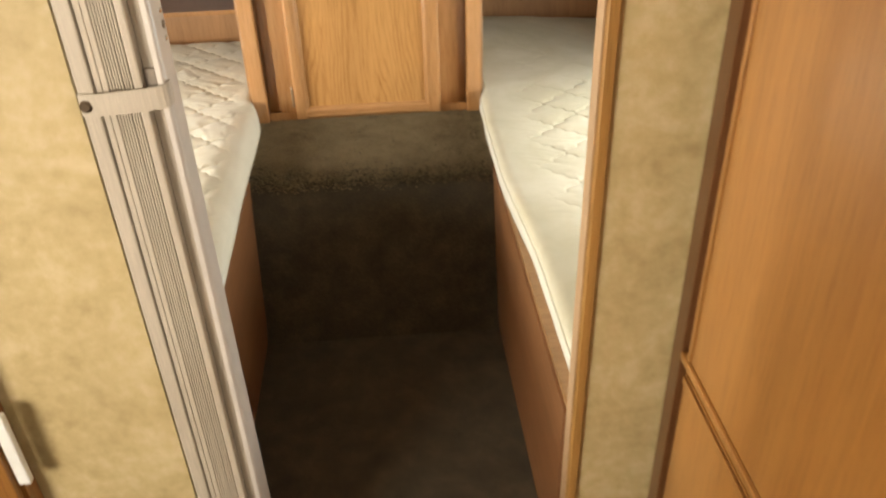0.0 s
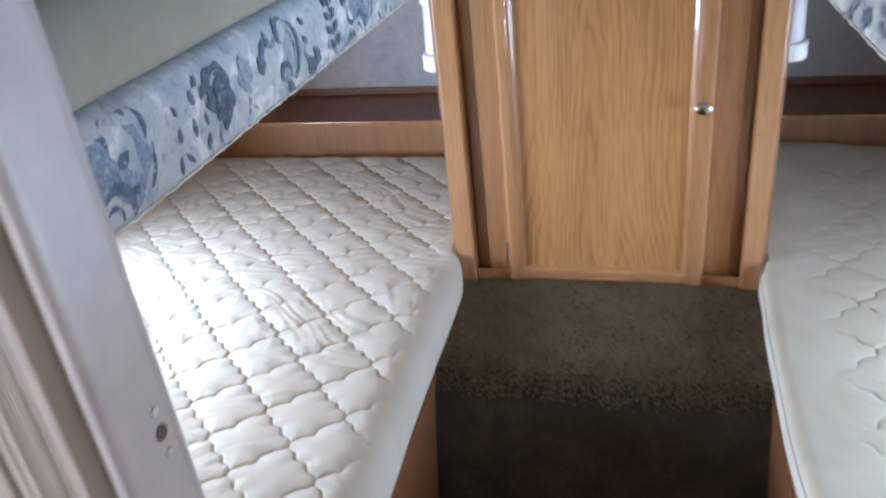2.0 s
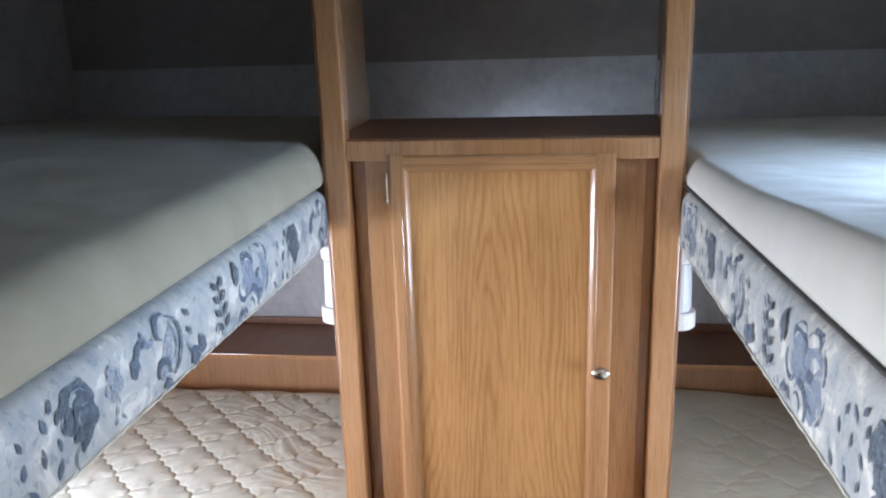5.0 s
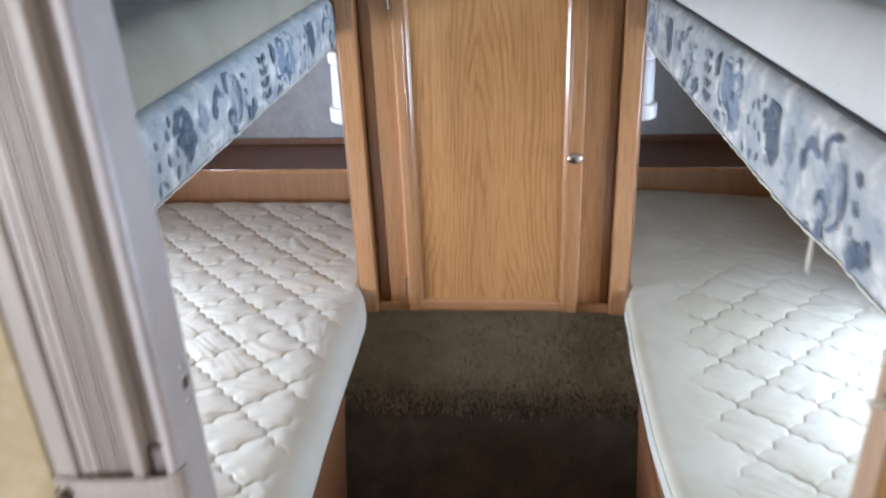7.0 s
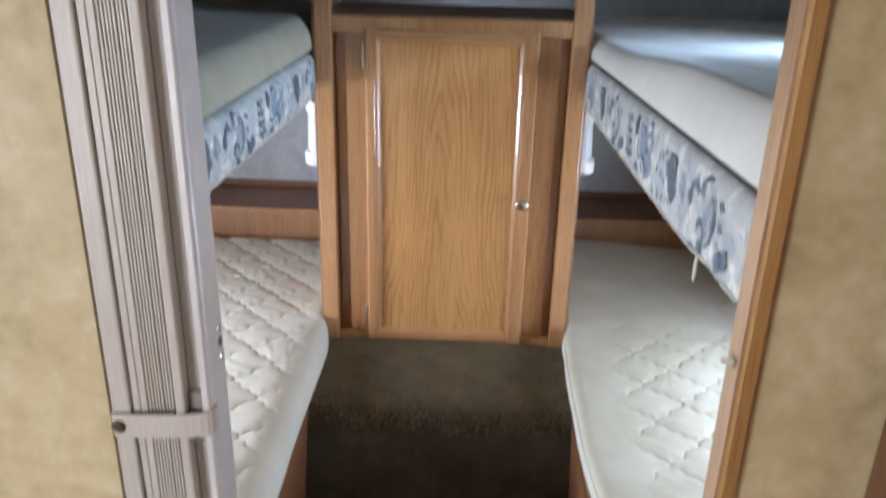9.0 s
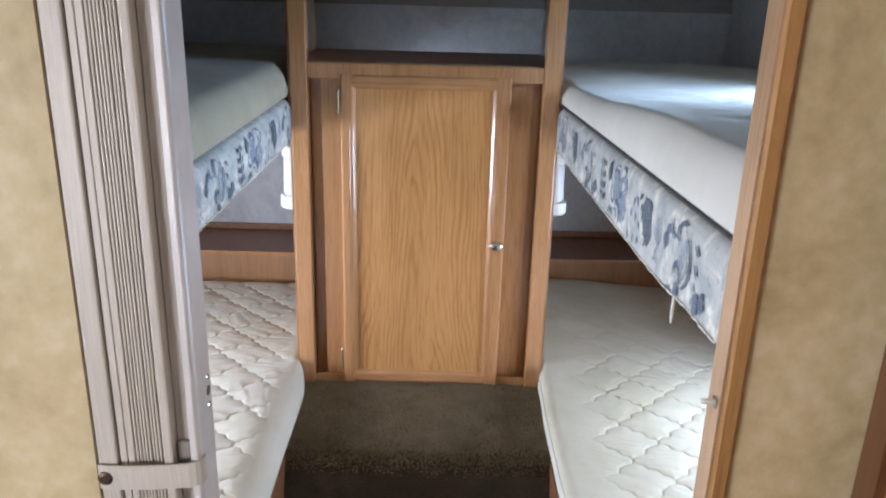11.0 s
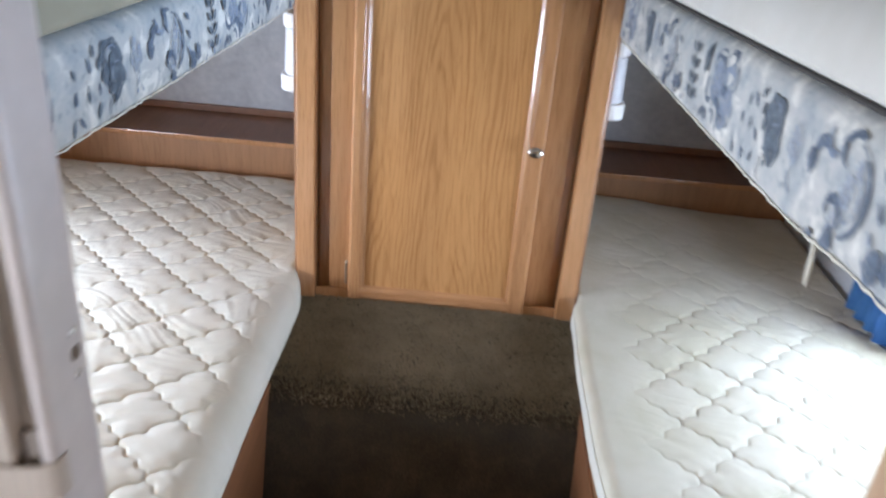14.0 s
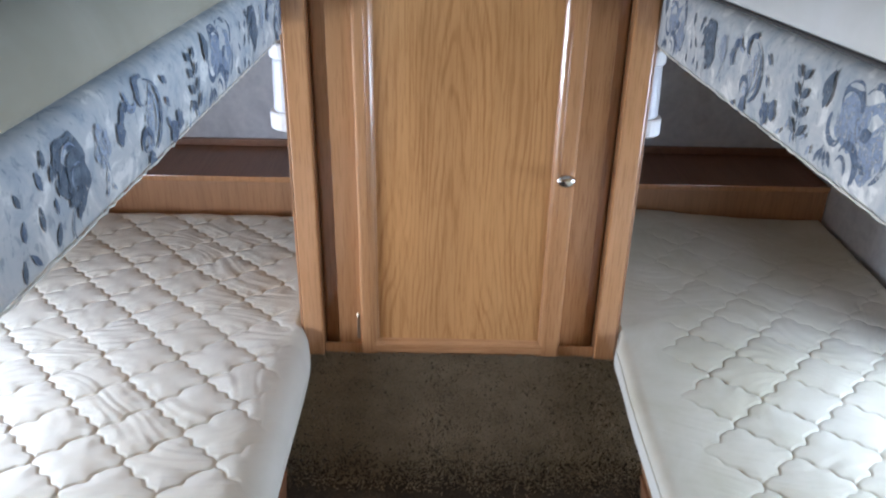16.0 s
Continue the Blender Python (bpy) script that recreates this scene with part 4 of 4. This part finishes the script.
# ---- folding door ----
def folding_door():
    """A pleated vinyl door folded against the left jamb and held by a strap."""
    d = tagged(empty("folding_door", (-0.28, -1.36, 0.0)), "almond vinyl accordion door folded open and strapped", "folding door")
    o = Vector(d.location)
    z0, z1 = 0.012, 1.915

    def strip(nm, x0, x1, ya, yb, mat, bev=0.0025):
        return part(nm, box(bmesh.new(), Vector((x0, ya, z0)) - o, Vector((x1, yb, z1)) - o, bev), mat, d)
    strip("jamb_post", -0.3285, -0.3070, -1.4085, -1.3320, VINYL)
    # a wide first fold, then narrow ridges that step back a little
    xs = [-0.3050, -0.2965, -0.2880] + [-0.2880 + 0.0340 * k / 9 for k in range(1, 10)]
    rnd = random.Random(3)
    # dark sliver painting the shade in the gap beside the jamb
    part("fold_shade", box(bmesh.new(), Vector((-0.3066, -1.4010, 1.225)) - o, Vector((-0.3054, -1.3985, 1.365)) - o, 0.0004), VINYL_SHADED, d, "dark strip painting the shade of an open fold")
    strip("pleat_backing", -0.3052, -0.2542, -1.3980, -1.3320, VINYL, 0)
    for k, (a, b_) in enumerate(zip(xs, xs[1:])):
        j = rnd.uniform(-0.0008, 0.0008) + (-0.0010 if k < 2 else 0.0006)
        gap = 0.00015 if k < 2 else 0.00040
        front, back = -1.4035 + j - o.y, -1.3985 - o.y
        pts = [(a + gap - o.x, back), (a + gap - o.x, front + 0.0012), (a + gap + 0.0007 - o.x, front), (b_ - gap - 0.0007 - o.x, front),
               (b_ - gap - o.x, front + 0.0012), (b_ - gap - o.x, back)]
        part("pleat", extruded(pts, z0, z1, "z"), VINYL, d)
    strip("end_panel", -0.2545, -0.2435, -1.4100, -1.3320, VINYL)
    strip("channel", -0.2430, -0.2255, -1.3940, -1.3340, VINYL)
    pts = [(-0.2250 - o.x, -1.3320 - o.y), (-0.2250 - o.x, -1.4060 - o.y)]
    for k in range(7):
        a = math.pi / 2 * k / 6
        pts.append((-0.2180 + 0.005 * math.sin(a) - o.x, -1.3980 - 0.010 * math.cos(a) - o.y))
    pts += [(-0.2130 - o.x, -1.3540 - o.y), (-0.2170 - o.x, -1.3440 - o.y)]
    post = part("lead_post", extruded(pts, z0, z1, "z"), VINYL_LIGHT, d, "smooth pale lead post")
    for zz in (1.180, 1.216):
        sb = bmesh.new()
        tube(sb, [(-0.2135 - o.x, -1.3650 - o.y, zz), (-0.2117 - o.x, -1.3650 - o.y, zz)], [0.0042, 0.0030], 10)
        part("screw", sb, CHROME, post)
    sb = bmesh.new()
    tube(sb, [(-0.2135 - o.x, -1.3650 - o.y, 1.198), (-0.2121 - o.x, -1.3650 - o.y, 1.198)], 0.0060, 12)
    part("latch_hole", sb, STUD, post)
    # strap
    bm = bmesh.new()
    path = [(-0.3280, -1.4100), (-0.316, -1.4115), (-0.300, -1.4122), (-0.270, -1.4130), (-0.245, -1.4125), (-0.228, -1.4115), (-0.2195, -1.4098), (-0.2155, -1.4075), (-0.2128, -1.4030), (-0.2122, -1.3985)]
    ra, rb = [], []
    for k, (x, y) in enumerate(path):
        zc = 1.1115 + 0.010 * (x + 0.328) / 0.125 - 0.003 * math.sin(math.pi * k / 9)
        ra.append((bm.verts.new(Vector((x, y, zc - 0.0155)) - o), bm.verts.new(Vector((x, y, zc + 0.0155)) - o)))
    for a, b_ in zip(ra, ra[1:]):
        bm.faces.new((a[0], b_[0], b_[1], a[1]))
    bmesh.ops.recalc_face_normals(bm, faces=bm.faces)
    bmesh.ops.solidify(bm, geom=list(bm.faces), thickness=-0.0022)
    strap = part("strap", bm, VINYL, d, "soft vinyl strap")
    # the loop's dark colour holds the shade inside the channel
    part("strap_loop", box(bmesh.new(), Vector((-0.2418, -1.4005, 1.120)) - o, Vector((-0.2262, -1.3945, 1.152)) - o, 0.002), VINYL_SHADED, d, "loop of the strap in the channel, darkened for its shade")
    sb = bmesh.new()
    tube(sb, [(-0.3205 - o.x, -1.4095 - o.y, 1.1105), (-0.3205 - o.x, -1.4145 - o.y, 1.1105), (-0.3205 - o.x, -1.4165 - o.y, 1.1105)], [0.0085, 0.0085, 0.0050], 16)
    part("snap_stud", sb, STUD, strap, "dark antique snap stud", smooth=False)
    return d


folding_door()
structure(block("door_track", (-0.3285, -1.39, 1.9155), (0.34, -1.36, 1.9295), VINYL, bevel=0.002), "almond vinyl ceiling track of the folding door", "track")


# ---- main cabin beside the doorway ----
def tall_cupboard():
    c = tagged(empty("tall_cupboard", (0.55, -1.9, 0)), "reddish oak cupboard with a tall door over a drawer", "cupboard")
    o = Vector(c.location)

    def add(nm, lo, hi, mat, bev=0.0015, par=None):
        return part(nm, box(bmesh.new(), Vector(lo) - o, Vector(hi) - o, bev), mat, par or c)
    add("carcass", (0.512, -1.98, 0.0), (1.115, YP - 0.0015, 1.975), OAK_RED)
    add("corner_strip", (0.4985, -1.450, 0.0), (0.5115, YP - 0.0015, 1.975), OAK_DARK, 0.002)
    d = add("door", (0.498, -1.965, 0.655), (0.5115, -1.477, 1.93), OAK_RED, 0.003)
    add("door_edge", (0.4925, -1.962, 0.637), (0.5115, -1.458, 0.6545), OAK_RED, 0.005, d)
    add("door_bead", (0.4955, -1.492, 0.655), (0.4978, -1.480, 1.93), OAK_RED, 0.001, d)
    w = add("drawer", (0.498, -1.965, 0.30), (0.5115, -1.477, 0.622), OAK_RED, 0.004)
    add("drawer_lip", (0.4935, -1.962, 0.606), (0.4975, -1.48, 0.620), OAK_RED, 0.0015, w)
    c.location.x += 0.021
    return c


tall_cupboard()

def side_cupboard():
    c = tagged(empty("side_cupboard", (-0.8, -1.65, 0)), "orange-toned oak cupboard with a pale hinge strip", "cupboard")
    o = Vector(c.location)

    def add(nm, lo, hi, mat, bev=0.002):
        return part(nm, box(bmesh.new(), Vector(lo) - o, Vector(hi) - o, bev), mat, c)
    add("carcass", (XL + 0.002, -1.445, 0.0), (-0.590, YP - 0.0015, 1.96), OAK_RED)
    add("door", (-1.10, -1.462, 0.06), (-0.598, -1.4455, 0.92), OAK_RED, 0.004)
    add("hinge_strip", (-0.5895, -1.459, 0.47), (-0.5690, -1.4455, 0.625), WHITE, 0.003)
    return c


side_cupboard()
